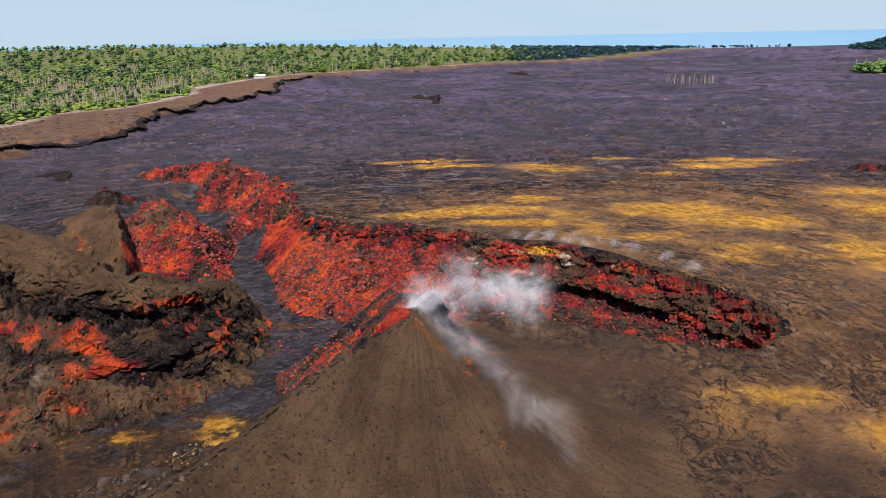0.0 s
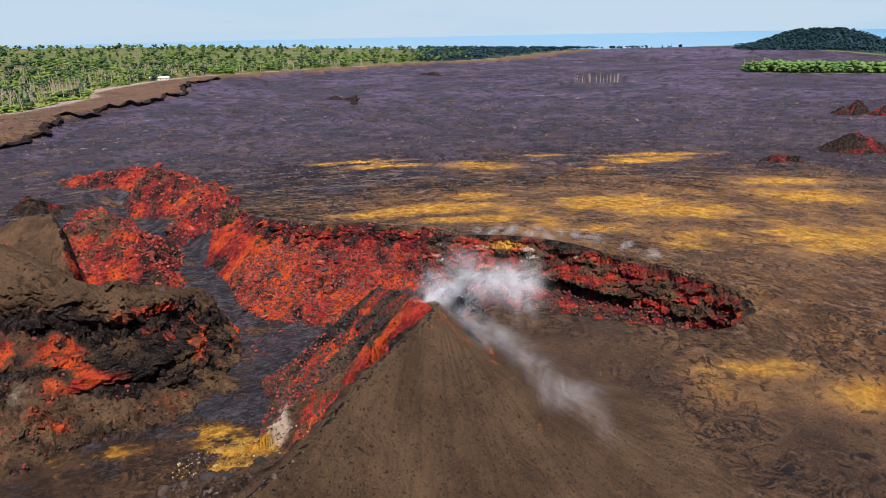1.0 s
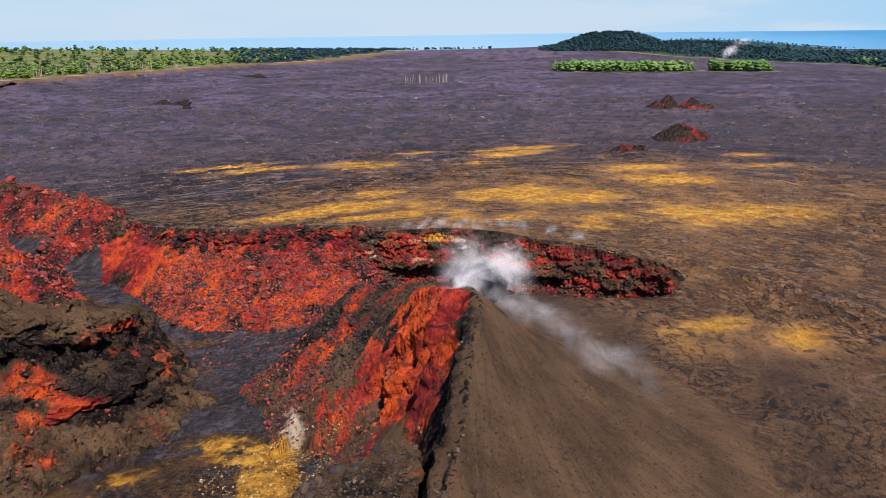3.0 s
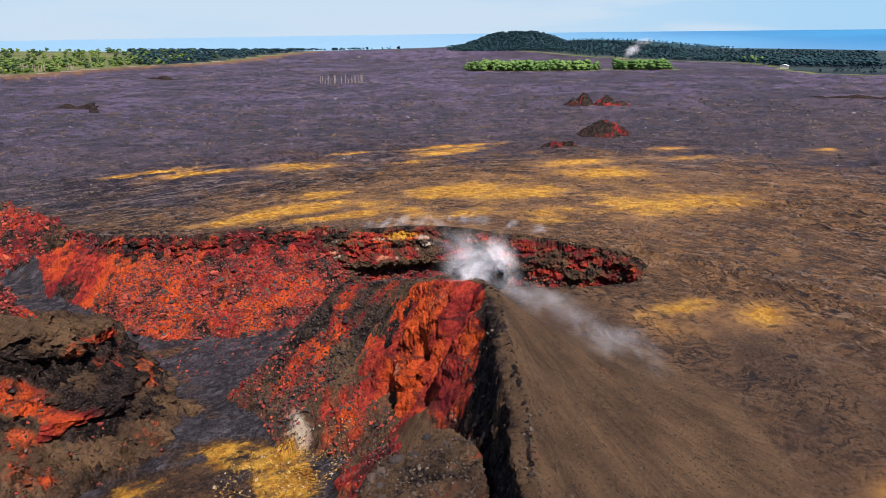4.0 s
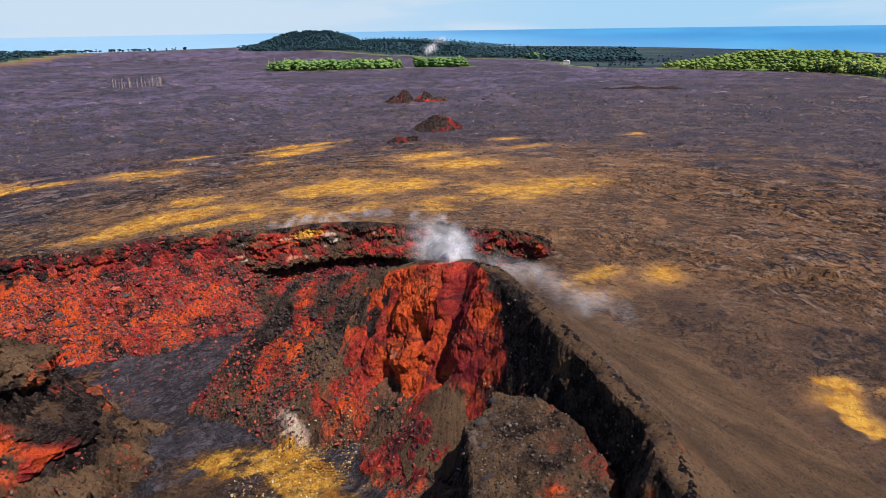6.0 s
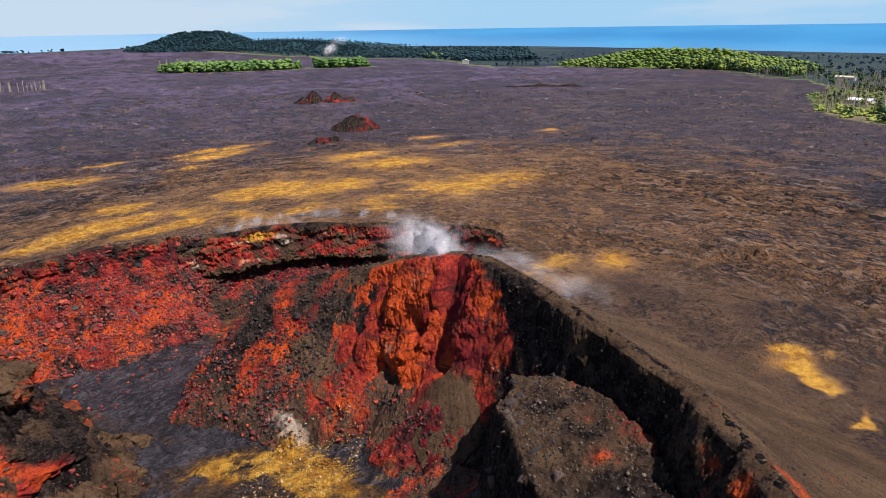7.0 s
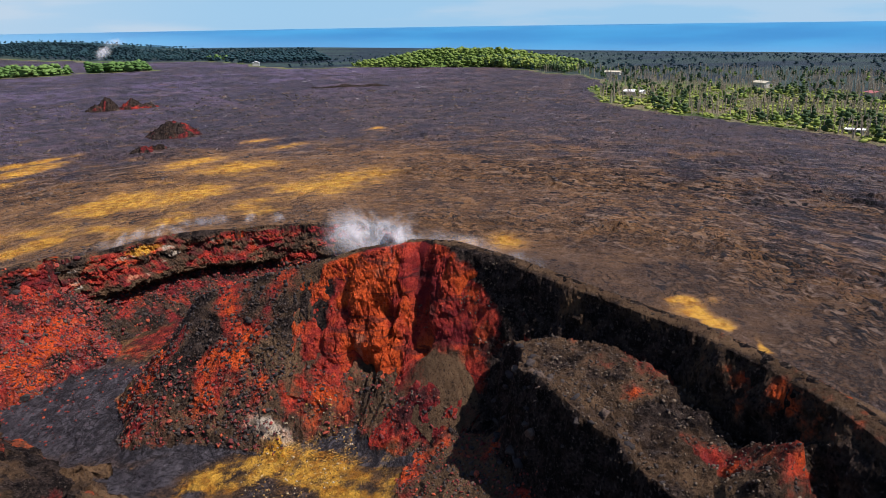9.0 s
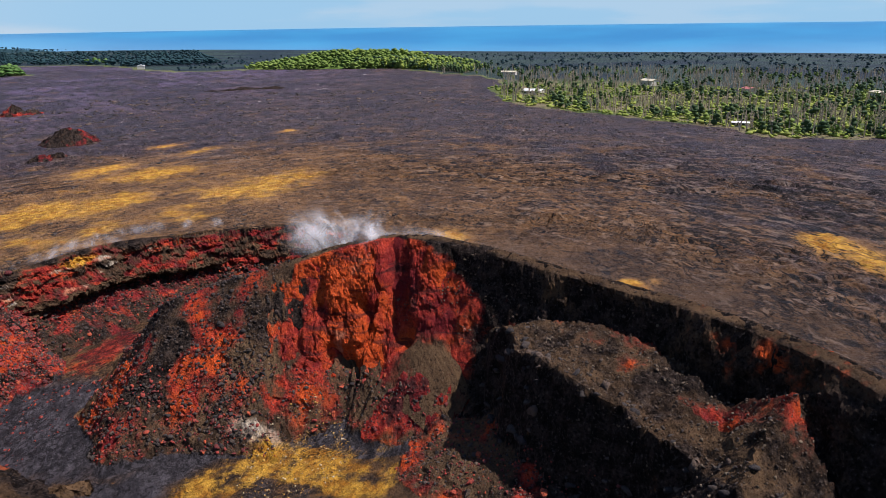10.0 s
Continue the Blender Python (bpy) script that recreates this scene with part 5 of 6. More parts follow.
def face_mesh(name, x, y, z, zone, tone):
    m, w = x.shape
    idx = np.arange(m * w).reshape(m, w)
    f = np.stack([idx[:-1, :-1], idx[:-1, 1:], idx[1:, 1:], idx[1:, :-1]], -1).reshape(-1, 4)
    me = mesh_of(name, np.stack([x, y, z], -1).reshape(-1, 3), f, SCORIA)
    col = me.attributes.new("zone", "FLOAT_COLOR", "POINT")
    col.data.foreach_set("color", np.stack([np.clip(v, 0, 1) for v in zone], -1).astype(np.float32).ravel())
    hue = me.attributes.new("tone", "FLOAT", "POINT")
    hue.data.foreach_set("value", tone.astype(np.float32).ravel())
    return me


def patches(x, y, z, spots):
    total = np.zeros(x.shape)
    for cx, cy, cz, rx, ry, rz in spots:
        total = np.maximum(total, np.exp(-(((x - cx) / rx) ** 2 + ((y - cy) / ry) ** 2 + ((z - cz) / rz) ** 2)))
    return total


def mound_face():
    """Brown back, overhanging black cliff, red pockets, second ledge and apron of the broken mound."""
    form = [(-3.5, 0.5), (-1.0, 0.0), (1.5, 0.4), (3.6, 1.1), (4.3, 1.9), (4.7, 3.4), (4.0, 5.0), (4.0, 6.0), (5.4, 6.8), (7.4, 8.2), (9.2, 9.4), (9.9, 10.2), (9.6, 11.4),
            (10.3, 12.2), (11.4, 13.0), (12.2, 14.4), (13.4, 15.4), (14.0, 19.0)]
    x, y, z, s, drop = swept(MOUND[1:9], form, 901, 110, lambda h: np.clip((h + 5.0) / 15.5, 0.3, 1.4), 0.8, 0.85, 0.15)
    n1, n2 = fbm(s, z, 12, 4, 931), fbm(s, z * 1.4, 4.5, 4, 935)
    pocket = patches(x, y, z, ((-58, 95, 6.0, 7, 6, 3.2), (-47.6, 107, 8.0, 4, 3.5, 2.0), (-41.5, 110, 5.0, 4, 4, 3.2), (-68, 97, 6, 6, 5, 3), (-51, 97, 1.5, 8, 4, 1.6), (-39.5, 114, -2, 4, 6, 3), (-62, 94, 1.5, 7, 4, 1.5)))
    top = step(3.0, 1.6, drop)
    red = 1.15 * pocket - 0.12 + 0.8 * n2 - 0.9 * top
    ash = 0.85 * top + 0.28 + 1.1 * n2
    pale = 0.95 * patches(x, y, z, ((-57.0, 94.5, 6.0, 2.6, 2.6, 1.3),)) + 0.5 * n2 * pocket
    yellow = 0.8 * patches(x, y, z, ((-52.5, 94, -1.3, 2.2, 2, 1.2),)) + 0.3 * n2 * top
    return child("broken_face", face_mesh("broken_face", x, y, z, (red, yellow, ash, pale), 0.25 + 1.6 * n1 + 1.0 * n2), left_mound, "black cliff with red and orange pockets")


mound_face()


def rim_face():
    """Jagged welded layers under the crater rim, above the red talus."""
    form = [(-1.6, 0.25), (-0.5, 0.0), (0.6, 0.25), (1.5, 1.0), (2.0, 2.0), (1.7, 2.9), (2.9, 3.4), (3.6, 4.3), (3.2, 5.2), (4.6, 6.0), (6.6, 7.6), (8.4, 10.5)]
    x, y, z, s, drop = swept(RIM[1:6], form, 951, 80, lambda h: np.clip((h + 10.5) / 17.0, 0.5, 1.1), 0.55, 0.7)
    n1, n2 = fbm(s, z, 10, 4, 981), fbm(s, z * 1.5, 4, 4, 985)
    red = 0.62 + 1.1 * n2 - 0.55 * step(0.7, 0.1, drop) + 0.2 * step(4, 6, drop)
    pale = 0.9 * np.clip(n1 + 0.1, 0, 1) * step(0.8, 2, drop) * step(5, 3.5, drop)
    face = face_mesh("rim_face", x, y, z, (red, 0 * z, 0.25 + n1, pale), -0.55 + 0.7 * step(4.5, 6.5, drop) + 1.5 * n1)
    return child("rim_face", face, crater_wall, "jagged maroon layers under the rim")


rim_face()


def inner_face(name, label, c0, c1):
    """The torn inner wall of the cone, swept along the crest from c0 to c1: red lobes, cleft, hollow and ledge."""
    dense = []
    for i, (a, b) in enumerate(zip(CREST, CREST[1:])):
        n = max(2, int(math.dist(a[:2], b[:2]) / 0.2))
        dense += [[a[q] + (b[q] - a[q]) * k / n for q in range(3)] + [i + k / n] for k in range(n)]
    dense = np.array(dense)
    win = np.ones(21) / 21
    for i in range(3):
        dense[:, i] = np.convolve(np.pad(dense[:, i], 10, mode="edge"), win, "valid")
    t = np.gradient(dense[:, :2], axis=0)
    t /= np.linalg.norm(t, axis=1)[:, None] + 1e-9
    length = np.cumsum(np.r_[0, np.hypot(*np.diff(dense[:, :2], axis=0).T)])
    pick = (dense[:, 3] >= c0) & (dense[:, 3] <= c1)
    dense, t, length = dense[pick], t[pick], length[pick]
    rows = 96
    d = (15.6 * (np.arange(rows) / (rows - 1)) ** 1.15 - 0.8)[None, :] + 0 * length[:, None]
    s = length[:, None] + 0 * d
    cp = dense[:, 3][:, None] + 0 * d
    arm, sheer = step(5.8, 3.2, cp), step(7.6, 8.6, cp)
    dd = np.clip(d, 0, 99)
    steep = 0.35 * np.clip(dd, 0, 1.5) + 1.75 * np.clip(dd - 1.5, 0, 6.5) + 0.95 * np.clip(dd - 8, 0, 99) + sheer * np.clip(dd - 1.5, 0, 3.5)
    z = dense[:, 2][:, None] - (steep * (1 - arm) + 0.85 * dd * arm) + np.where(d < 0, 1.5 * d, 0)
    nx, ny = t[:, 1][:, None], -t[:, 0][:, None]
    x, y = dense[:, 0][:, None] + nx * d, dense[:, 1][:, None] + ny * d
    live = step(0.2, 2.2, d) * (1 - 0.75 * step(11, 14.5, d))
    swell = 1.3 * fbm(s, z * 0.8, 7.5, 3, 461) + 0.34 * blocks(s + 0.3 * z, z, 2.6, 465) + 0.22 * blocks(s, z, 1.2, 469) + 0.13 * blocks(s, z, 0.55, 473)
    for line, wide, deep in (([(-3.6, 70.4, 0), (-9.0, 69.3, 0), (-13, 67.8, 0)], 0.9, 3.0), ([(-12.0, 61.0, 0), (-17.0, 58.0, 0)], 2.4, 4.0),
                             ([(-13.4, 75.4, 0), (-17.4, 73.8, 0)], 0.55, 2.0), ([(-12.6, 78.8, 0), (-13.6, 76.6, 0)], 0.9, 2.2)):
        gd, _, _, _ = along(x, y, line)
        swell = swell - deep * np.exp(-((gd / wide) ** 2))
    for bx, by, br, up in ((-7.0, 75.8, 5.0, 1.7), (-10.6, 80.5, 3.2, 1.0), (-11.5, 73.4, 2.4, 0.9), (-9.0, 66.2, 3.0, 1.0)):
        swell = swell + up * np.sqrt(np.clip(1 - ((x - bx) ** 2 + (y - by) ** 2) / br ** 2, 0, 1))
    lobe = step(4.3, 4.9, cp) * step(6.3, 5.9, cp)
    swell = swell - 1.5 * lobe * np.exp(-(((d - 6.4 - 0.6 * np.sin(s)) / 1.0) ** 2))
    screed = step(6.6, 8.4, d) * step(6.9, 7.6, cp) * step(8.6, 8.0, cp)
    swell = swell * live * step(3.3, 4.5, cp) * (1 - 0.8 * screed) - 0.25 * (d < 0) - 1.2 * step(4.2, 3.0, cp)
    x, y, z = x + nx * 0.82 * swell, y + ny * 0.82 * swell, z + 0.5 * swell + 0.12 * fbm(s, d, 1.0, 2, 477)
    n1, n2 = fbm(s, z, 14, 4, 481), fbm(s, z, 5, 4, 485)
    edge = cp + 0.8 * n2 + 0.4 * n1
    red = step(3.9, 4.5, edge) * step(9.1, 8.1, edge) * step(0.2, 1.4, d - 1.3 * np.clip(cp - 6.3, 0, 3)) + step(4.4, 3.4, cp) * (0.36 + 1.2 * n2 + 0.6 * np.exp(-(((x + 14.5 + 0.45 * (y - 98)) / 4.5) ** 2 + ((y - 98.5) / 3.2) ** 2)))
    red = red * (1 - 0.6 * step(12.5, 14.5, d)) * (1 - 0.8 * step(6.6, 8.4, d) * step(6.9, 7.6, cp))
    red = np.clip(red + 0.35 * np.clip(n2 - 0.15, 0, 1) * (cp > 8.4), 0, 1)
    red = np.clip(red + (0.10 + 0.9 * n2) * step(9.6, 11, cp) * step(5, 1, d), 0, 1)
    # scant ash lower on the wall: its black stands in for shade
    ash = np.clip(0.04 + 0.4 * n2 + 0.75 * step(5.2, 4.2, cp) + 0.75 * step(1.6, 0.2, d) + 0.9 * step(6.6, 8.4, d) * step(6.9, 7.6, cp) * step(8.6, 8.0, cp) + 0.3 * step(6, 1.5, d) * (cp > 7.8) + 0.6 * step(11, 14, d), 0, 1.35)
    # first term paints the highlight on the lobe's top; the others are pale patches
    pale = np.clip(0.62 * np.exp(-(((x + 6.5) ** 2 + (y - 76.0) ** 2) / 9)) + 0.7 * np.exp(-(((x + 11.8) ** 2 + (y - 77.5) ** 2) / 1.6)) + 0.5 * np.exp(-(((x + 9.5) ** 2 + (y - 89) ** 2) / 5)) + 0.5 * n2, 0, 1)
    pale = np.where(cp < 7, pale, 0)
    m, w = x.shape
    idx = np.arange(m * w).reshape(m, w)
    f = np.stack([idx[:-1, :-1], idx[:-1, 1:], idx[1:, 1:], idx[1:, :-1]], -1).reshape(-1, 4)
    me = mesh_of(name, np.stack([x, y, z], -1).reshape(-1, 3), f, SCORIA)
    col = me.attributes.new("zone", "FLOAT_COLOR", "POINT")
    col.data.foreach_set("color", np.stack([red, red * 0, ash, pale], -1).astype(np.float32).ravel())
    # orange on the lit lobe, maroon shade in the undercut and second face
    tone = 0.08 - 0.6 * lobe * step(5.0, 6.0, d) * step(8.0, 7.0, d) + 0.4 * np.exp(-(((x + 7) / 5) ** 2 + ((y - 76.5) / 6) ** 2)) - 0.7 * step(6.6, 7.6, cp) * step(3, 7, d) + 0.9 * n1 + 0.9 * n2
    hue = me.attributes.new("tone", "FLOAT", "POINT")
    hue.data.foreach_set("value", tone.astype(np.float32).ravel())
    return child(name, me, cone, label)


inner_face("red_alcove", "bright red oxidised hollow", 3.0, 8.3)
inner_face("inner_wall", "black steep inner wall", 8.3, 13.5)


def scarp(label, line, top, lean, seed):
    """A broken lava front: an overhanging black step along a line."""
    pts = []
    for (ax, ay), (bx, by) in zip(line, line[1:]):
        n = max(2, int(math.hypot(bx - ax, by - ay) / 3))
        pts += [(ax + (bx - ax) * k / n, ay + (by - ay) * k / n) for k in range(n)]
    x, y = np.array(pts).T
    x, y = x + 9 * fbm(x, y, 38, 4, seed), y + 9 * fbm(x, y, 38, 4, seed + 7)
    tx, ty = np.gradient(x), np.gradient(y)
    q = np.hypot(tx, ty) + 1e-9
    nx, ny = ty / q, -tx / q
    ends = np.clip(np.minimum(np.arange(len(x)), np.arange(len(x))[::-1]) / 6, 0, 1)
    h = top * ends * np.clip(0.85 + 1.5 * fbm(x, y, 24, 3, seed + 3), 0.12, 1.6)
    z = surface(x, y)
    rows = []
    for d, f in ((-5, 0.0), (-2.5, 0.6), (lean, 1.0), (lean * 0.9, 0.75), (-0.4, 0.35), (-0.6, -0.6)):
        j = 0.7 * fbm(x + d, y, 5, 2, seed + 11)
        rows.append(np.stack([x + nx * (d + j), y + ny * (d + j), (surface(x + nx * d, y + ny * d) if d < -1 else z) + h * f - (0.3 if f == 0 else 0)], -1))
    v = np.stack(rows, 1)
    m, w = v.shape[:2]
    idx = np.arange(m * w).reshape(m, w)
    f = np.stack([idx[:-1, :-1], idx[:-1, 1:], idx[1:, 1:], idx[1:, :-1]], -1).reshape(-1, 4)
    me = mesh_of("lava_scarp", v.reshape(-1, 3), f, SCORIA)
    at = me.attributes.new("zone", "FLOAT_COLOR", "POINT")
    at.data.foreach_set("color", np.tile(np.array([0.0, 0.0, 0.12, 0.0], np.float32), m * w))
    return tagged(new("lava_scarp", me), label, "lava front", "lava fronts on the plain")


scarp("long broken edge of a black lava sheet", [(a, b) for a, b, _ in FRONT[:10]], 2.7, 1.0, 351)
scarp("short black lava step on the plain", [(2, 640), (8, 668), (-6, 700), (-22, 735)], 3.4, 1.5, 352)
scarp("short black lava step on the plain", [(600, 325), (585, 350), (566, 375), (555, 405)], 3.0, 1.5, 353)
scarp("short black lava step on the plain", [(150, 1120), (132, 1150), (118, 1185)], 3.6, 1.5, 354)
scarp("short black lava step on the plain", [(-150, 285), (-158, 300), (-172, 306)], 2.6, 1.5, 355)


def far_cone(name, label, cx, cy, lumps, seed):
    """A small distant spatter cone: a lumpy broken heap."""
    n = 70
    span = max(abs(a) + c for a, b, c, h in lumps) + 3
    g = np.linspace(-span, span, n)
    gx, gy = np.meshgrid(g, g, indexing="ij")
    h = np.full(gx.shape, -2.0)
    for a, b, c, top in lumps:
        d = np.abs(np.hypot(gx - a, gy - b) + 0.9 * fbm(gx + cx, gy + cy, 4, 3, seed))
        h = np.maximum(h, top * (1 - (d / c) ** 1.15))
    h = h + (1.0 * ridged(gx + cx, gy, 3.6, 3, seed + 5) + 1.1 * blocks(gx + cx, gy, 2.6, seed + 21)) * step(-1.5, 1.5, h)
    z = surface(gx + cx, gy + cy) + h
    me = bpy.data.meshes.new(name)
    idx = np.arange(n * n).reshape(n, n)
    q = np.stack([idx[:-1, :-1], idx[1:, :-1], idx[1:, 1:], idx[:-1, 1:]], -1).reshape(-1, 4)
    q = q[(h.ravel()[q] > -1.0).any(1)]
    me.from_pydata(np.stack([gx + cx, gy + cy, z], -1).reshape(-1, 3).tolist(), [], q.tolist())
    # east side redder, west side darker: sun and shade put into the colour
    red = np.clip(0.25 + 1.3 * fbm(gx, gy, 7, 3, seed + 9) + 0.15 * np.sign(gx - gy * 0.2), 0, 0.6)
    at = me.attributes.new("zone", "FLOAT_COLOR", "POINT")
    at.data.foreach_set("color", np.stack([red, red * 0, red * 0 + 0.25, red * 0], -1).astype(np.float32).ravel())
    hue = me.attributes.new("tone", "FLOAT", "POINT")
    hue.data.foreach_set("value", np.full(n * n, -0.9, np.float32))
    me.materials.append(SCORIA)
    return tagged(new(name, me), label, "spatter cone", "spatter cones on the plain")


far_cone("small_spatter_cone", "dark pointed spatter cone with red patches on the plain", 217, 291, ((0, 0, 14, 8.0), (7, 1, 10, 6.0), (-8, -2, 8, 4)), 301)
far_cone("small_spatter_cone", "broken red spatter cone in two horns on the plain", 340, 440, ((-4, 4, 9, 10.0), (9, -7, 9, 7.5), (-12, 8, 7, 5), (18, -13, 8, 3)), 302)
far_cone("small_spatter_cone", "low red knob of spatter on the lava", -110, 232, ((0, 0, 6.5, 4.5), (5, 2, 4, 2.0)), 303)
far_cone("small_spatter_cone", "low orange stub of spatter on the plain", 160, 262, ((0, 0, 5, 2.5), (6, -3, 4, 1.6)), 304)


# ---- woods ----
def leaf_cloud(rng, centres, radii, count, size):
    """Leaf clumps: small bent quads round several centres."""
    vs, fs = [], []
    for k in range(count):
        c, r = centres[k % len(centres)], radii[k % len(centres)]
        d = rng.normal(size=3)
        d /= np.linalg.norm(d)
        d[2] = abs(d[2]) if rng.uniform() < 0.55 else d[2]
        p = c + d * r * rng.uniform(0.65, 1.08) * np.array([1, 1, 0.75])
        a = rng.normal(size=3)
        a /= np.linalg.norm(a)
        b = np.cross(a, rng.normal(size=3))
        b /= np.linalg.norm(b)
        s = size * rng.uniform(0.6, 1.4)
        n = len(vs)
        bend = np.cross(a, b) * s * 0.35
        vs += [p - a * s - b * s * 0.7, p + a * s * 0.9 - b * s * 0.6 + bend, p + a * s + b * s * 0.8, p - a * s * 0.7 + b * s * 0.9 + bend]
        fs += [(n, n + 1, n + 2), (n, n + 2, n + 3)]
    return np.array(vs), np.array(fs)


def stick(p, q, r0, r1, sides=4):
    p, q = np.array(p, float), np.array(q, float)
    d = (q - p) / np.linalg.norm(q - p)
    a = np.cross(d, (0.3, 0.9, 0.1))
    a /= np.linalg.norm(a)
    b = np.cross(d, a)
    ang = np.linspace(0, 2 * math.pi, sides, endpoint=False)
    ring = np.cos(ang)[:, None] * a + np.sin(ang)[:, None] * b
    v = np.concatenate([p + ring * r0, q + ring * r1])
    f = [g for i in range(sides) for g in ((i, (i + 1) % sides, i + sides), ((i + 1) % sides, (i + 1) % sides + sides, i + sides))]
    return v, np.array(f)


def join(parts):
    vs, fs, base = [], [], 0
    for v, f in parts:
        vs.append(v)
        fs.append(f + base)
        base += len(v)
    return np.concatenate(vs), np.concatenate(fs)


def live_tree(seed, leaves=110, tall=1.0):
    """Height about 1: trunk with limbs, and an uneven crown that starts low."""
    rng = np.random.default_rng(seed)
    lean = rng.normal(0, 0.04, 2)
    top = np.array([lean[0], lean[1], rng.uniform(0.55, 0.72)])
    wood = [stick((0, 0, -0.03), top, 0.020, 0.008, 5)]
    centres, radii = [], []
    for k in range(8):
        a, t = rng.uniform(0, 2 * math.pi), rng.uniform(0.22, 1.05)
        c = top * t + np.array([math.cos(a), math.sin(a), 0]) * rng.uniform(0.05, 0.25) * (1.25 - 0.6 * t) + np.array([0, 0, rng.uniform(0.0, 0.14)])
        wood.append(stick(top * max(0.2, t - 0.2), c, 0.010, 0.004, 3))
        centres.append(c)
        radii.append(rng.uniform(0.13, 0.22))
    return join(wood), leaf_cloud(rng, centres, radii, leaves, 0.044)


def dead_tree(seed, stout=1.0):
    rng = np.random.default_rng(seed)
    top = np.array([rng.normal(0, 0.05), rng.normal(0, 0.05), 1.0])
    wood = [stick((0, 0, -0.03), top, 0.036 * stout, 0.012 * stout, 4)]
    for k in range(8):
        t = rng.uniform(0.35, 0.95)
        a = rng.uniform(0, 2 * math.pi)
        l = rng.uniform(0.10, 0.26) * (1.2 - t * 0.6)
        p = top * t
        wood.append(stick(p, p + np.array([math.cos(a) * l * 0.7, math.sin(a) * l * 0.7, l]), 0.016 * stout, 0.006 * stout, 3))
    return join(wood)


def leafy_clump(rng, centre, radius):
    """A torn clump of foliage: a lumpy shell with an uneven outline."""
    v, f = ico(1)
    v = v * rng.uniform(0.55, 1.3, (len(v), 1)) * radius * np.array([1.0, 1.0, 0.8])
    return v + centre, f


def clump_tree(seed, clumps):
    """A distant tree, about 1 high: trunk, and a crown of torn clumps at different heights."""
    rng = np.random.default_rng(seed)
    top = np.array([rng.normal(0, 0.04), rng.normal(0, 0.04), rng.uniform(0.55, 0.7)])
    parts = [stick((0, 0, -0.03), top, 0.024, 0.010, 3)]
    for k in range(clumps):
        a, h = rng.uniform(0, 2 * math.pi), 0.22 + 0.6 * (k + rng.uniform(0, 0.8)) / clumps
        spread = rng.uniform(0.06, 0.22) * (1.2 - h)
        parts.append(leafy_clump(rng, np.array([math.cos(a) * spread, math.sin(a) * spread, h]), rng.uniform(0.13, 0.24)))
    return join(parts)


def shrub(seed):
    rng = np.random.default_rng(seed)
    return join([leafy_clump(rng, np.array([rng.normal(0, 0.3), rng.normal(0, 0.3), rng.uniform(0.15, 0.5)]), rng.uniform(0.25, 0.5)) for _ in range(2)])


LIVE = [live_tree(400 + i) for i in range(6)]
DEAD = [dead_tree(420 + i) for i in range(6)]
STOUT_DEAD = [dead_tree(430 + i, 1.3) for i in range(6)]
SHRUBS = [shrub(440 + i) for i in range(8)]
THIN_LIVE = [clump_tree(480 + i, 3) for i in range(6)]
FAR_LIVE = [clump_tree(460 + i, 4) for i in range(8)]


def in_woods(x, y):
    i = np.clip(np.searchsorted(GX, x) - 1, 0, len(GX) - 2)
    j = np.clip(np.searchsorted(GY, y) - 1, 0, len(GY) - 2)
    return VEG[i, j] > 0.6


def sector(count, b0, b1, r0, r1, seed, power=0.6):
    """Random places in a sector of bearings and distances where undergrowth grows."""
    rng = np.random.default_rng(seed)
    n = count * 6
    a = np.radians(rng.uniform(b0, b1, n))
    r = r0 + (r1 - r0) * rng.uniform(size=n) ** (1 / power)
    x, y = r * np.sin(a), r * np.cos(a)
    ok = in_woods(x, y)
    x, y = x[ok][:count], y[ok][:count]
    return x, y, np.hypot(x, y), rng


def woods(name, label, shapes, material, count, span, lo, hi, seed, power=0.6, stand=0, wide=1.0):
    x, y, r, rng = sector(count, *span, seed, power)
    if stand:
        keep = stand * (gnoise(x / 75, y / 75, 77) + 0.5 * gnoise(x / 30, y / 30, 78)) > rng.normal(-0.05, 0.12, len(x))
        x, y = x[keep], y[keep]
    s = rng.uniform(lo, hi, len(x))
    p = np.stack([x, y, surface(x, y)], -1)
    return tagged(scatter_mesh(name, shapes, p, s, material, 0.03, seed, wide), label, "woods", kind="stuff")


WEST, EAST = (-42, 20, 470, 1500), (40, 125, 250, 950)
EAST_EDGE = (55, 125, 250, 620)
woods("west_woods", "mixed green forest beyond the lava flow", FAR_LIVE, LEAF, 3000, WEST, 5, 10, 501, 0.8, 1, 1.9)
woods("west_dark", "dark green taller trees among the western scrub", FAR_LIVE, LEAF_DARK, 1100, WEST, 7, 13, 511, 0.9, 1, 1.8)
woods("west_lime", "lime green young trees in the western scrub", FAR_LIVE, LEAF_LIME, 900, WEST, 4, 7, 510, 0.7, 1, 1.7)
woods("west_dead_stand", "bleached leafless trees among green scrub", STOUT_DEAD, BARK_GREY, 3400, WEST, 7, 13, 502, 0.8, -1)
woods("west_scrub", "low yellow-green scrub at the forest edge", SHRUBS, LEAF_LIME, 3600, (-42, -8, 470, 1000), 2.0, 4, 503, 0.95, 0, 1.8)
woods("east_woods", "dark green trees beyond the lava edge", FAR_LIVE, LEAF_DARK, 1500, EAST, 4, 9, 504, 0.7, 1, 1.1)
woods("east_green", "green trees beyond the lava edge", FAR_LIVE, LEAF, 600, EAST, 3, 7, 505, 0.8, 1, 1.4)
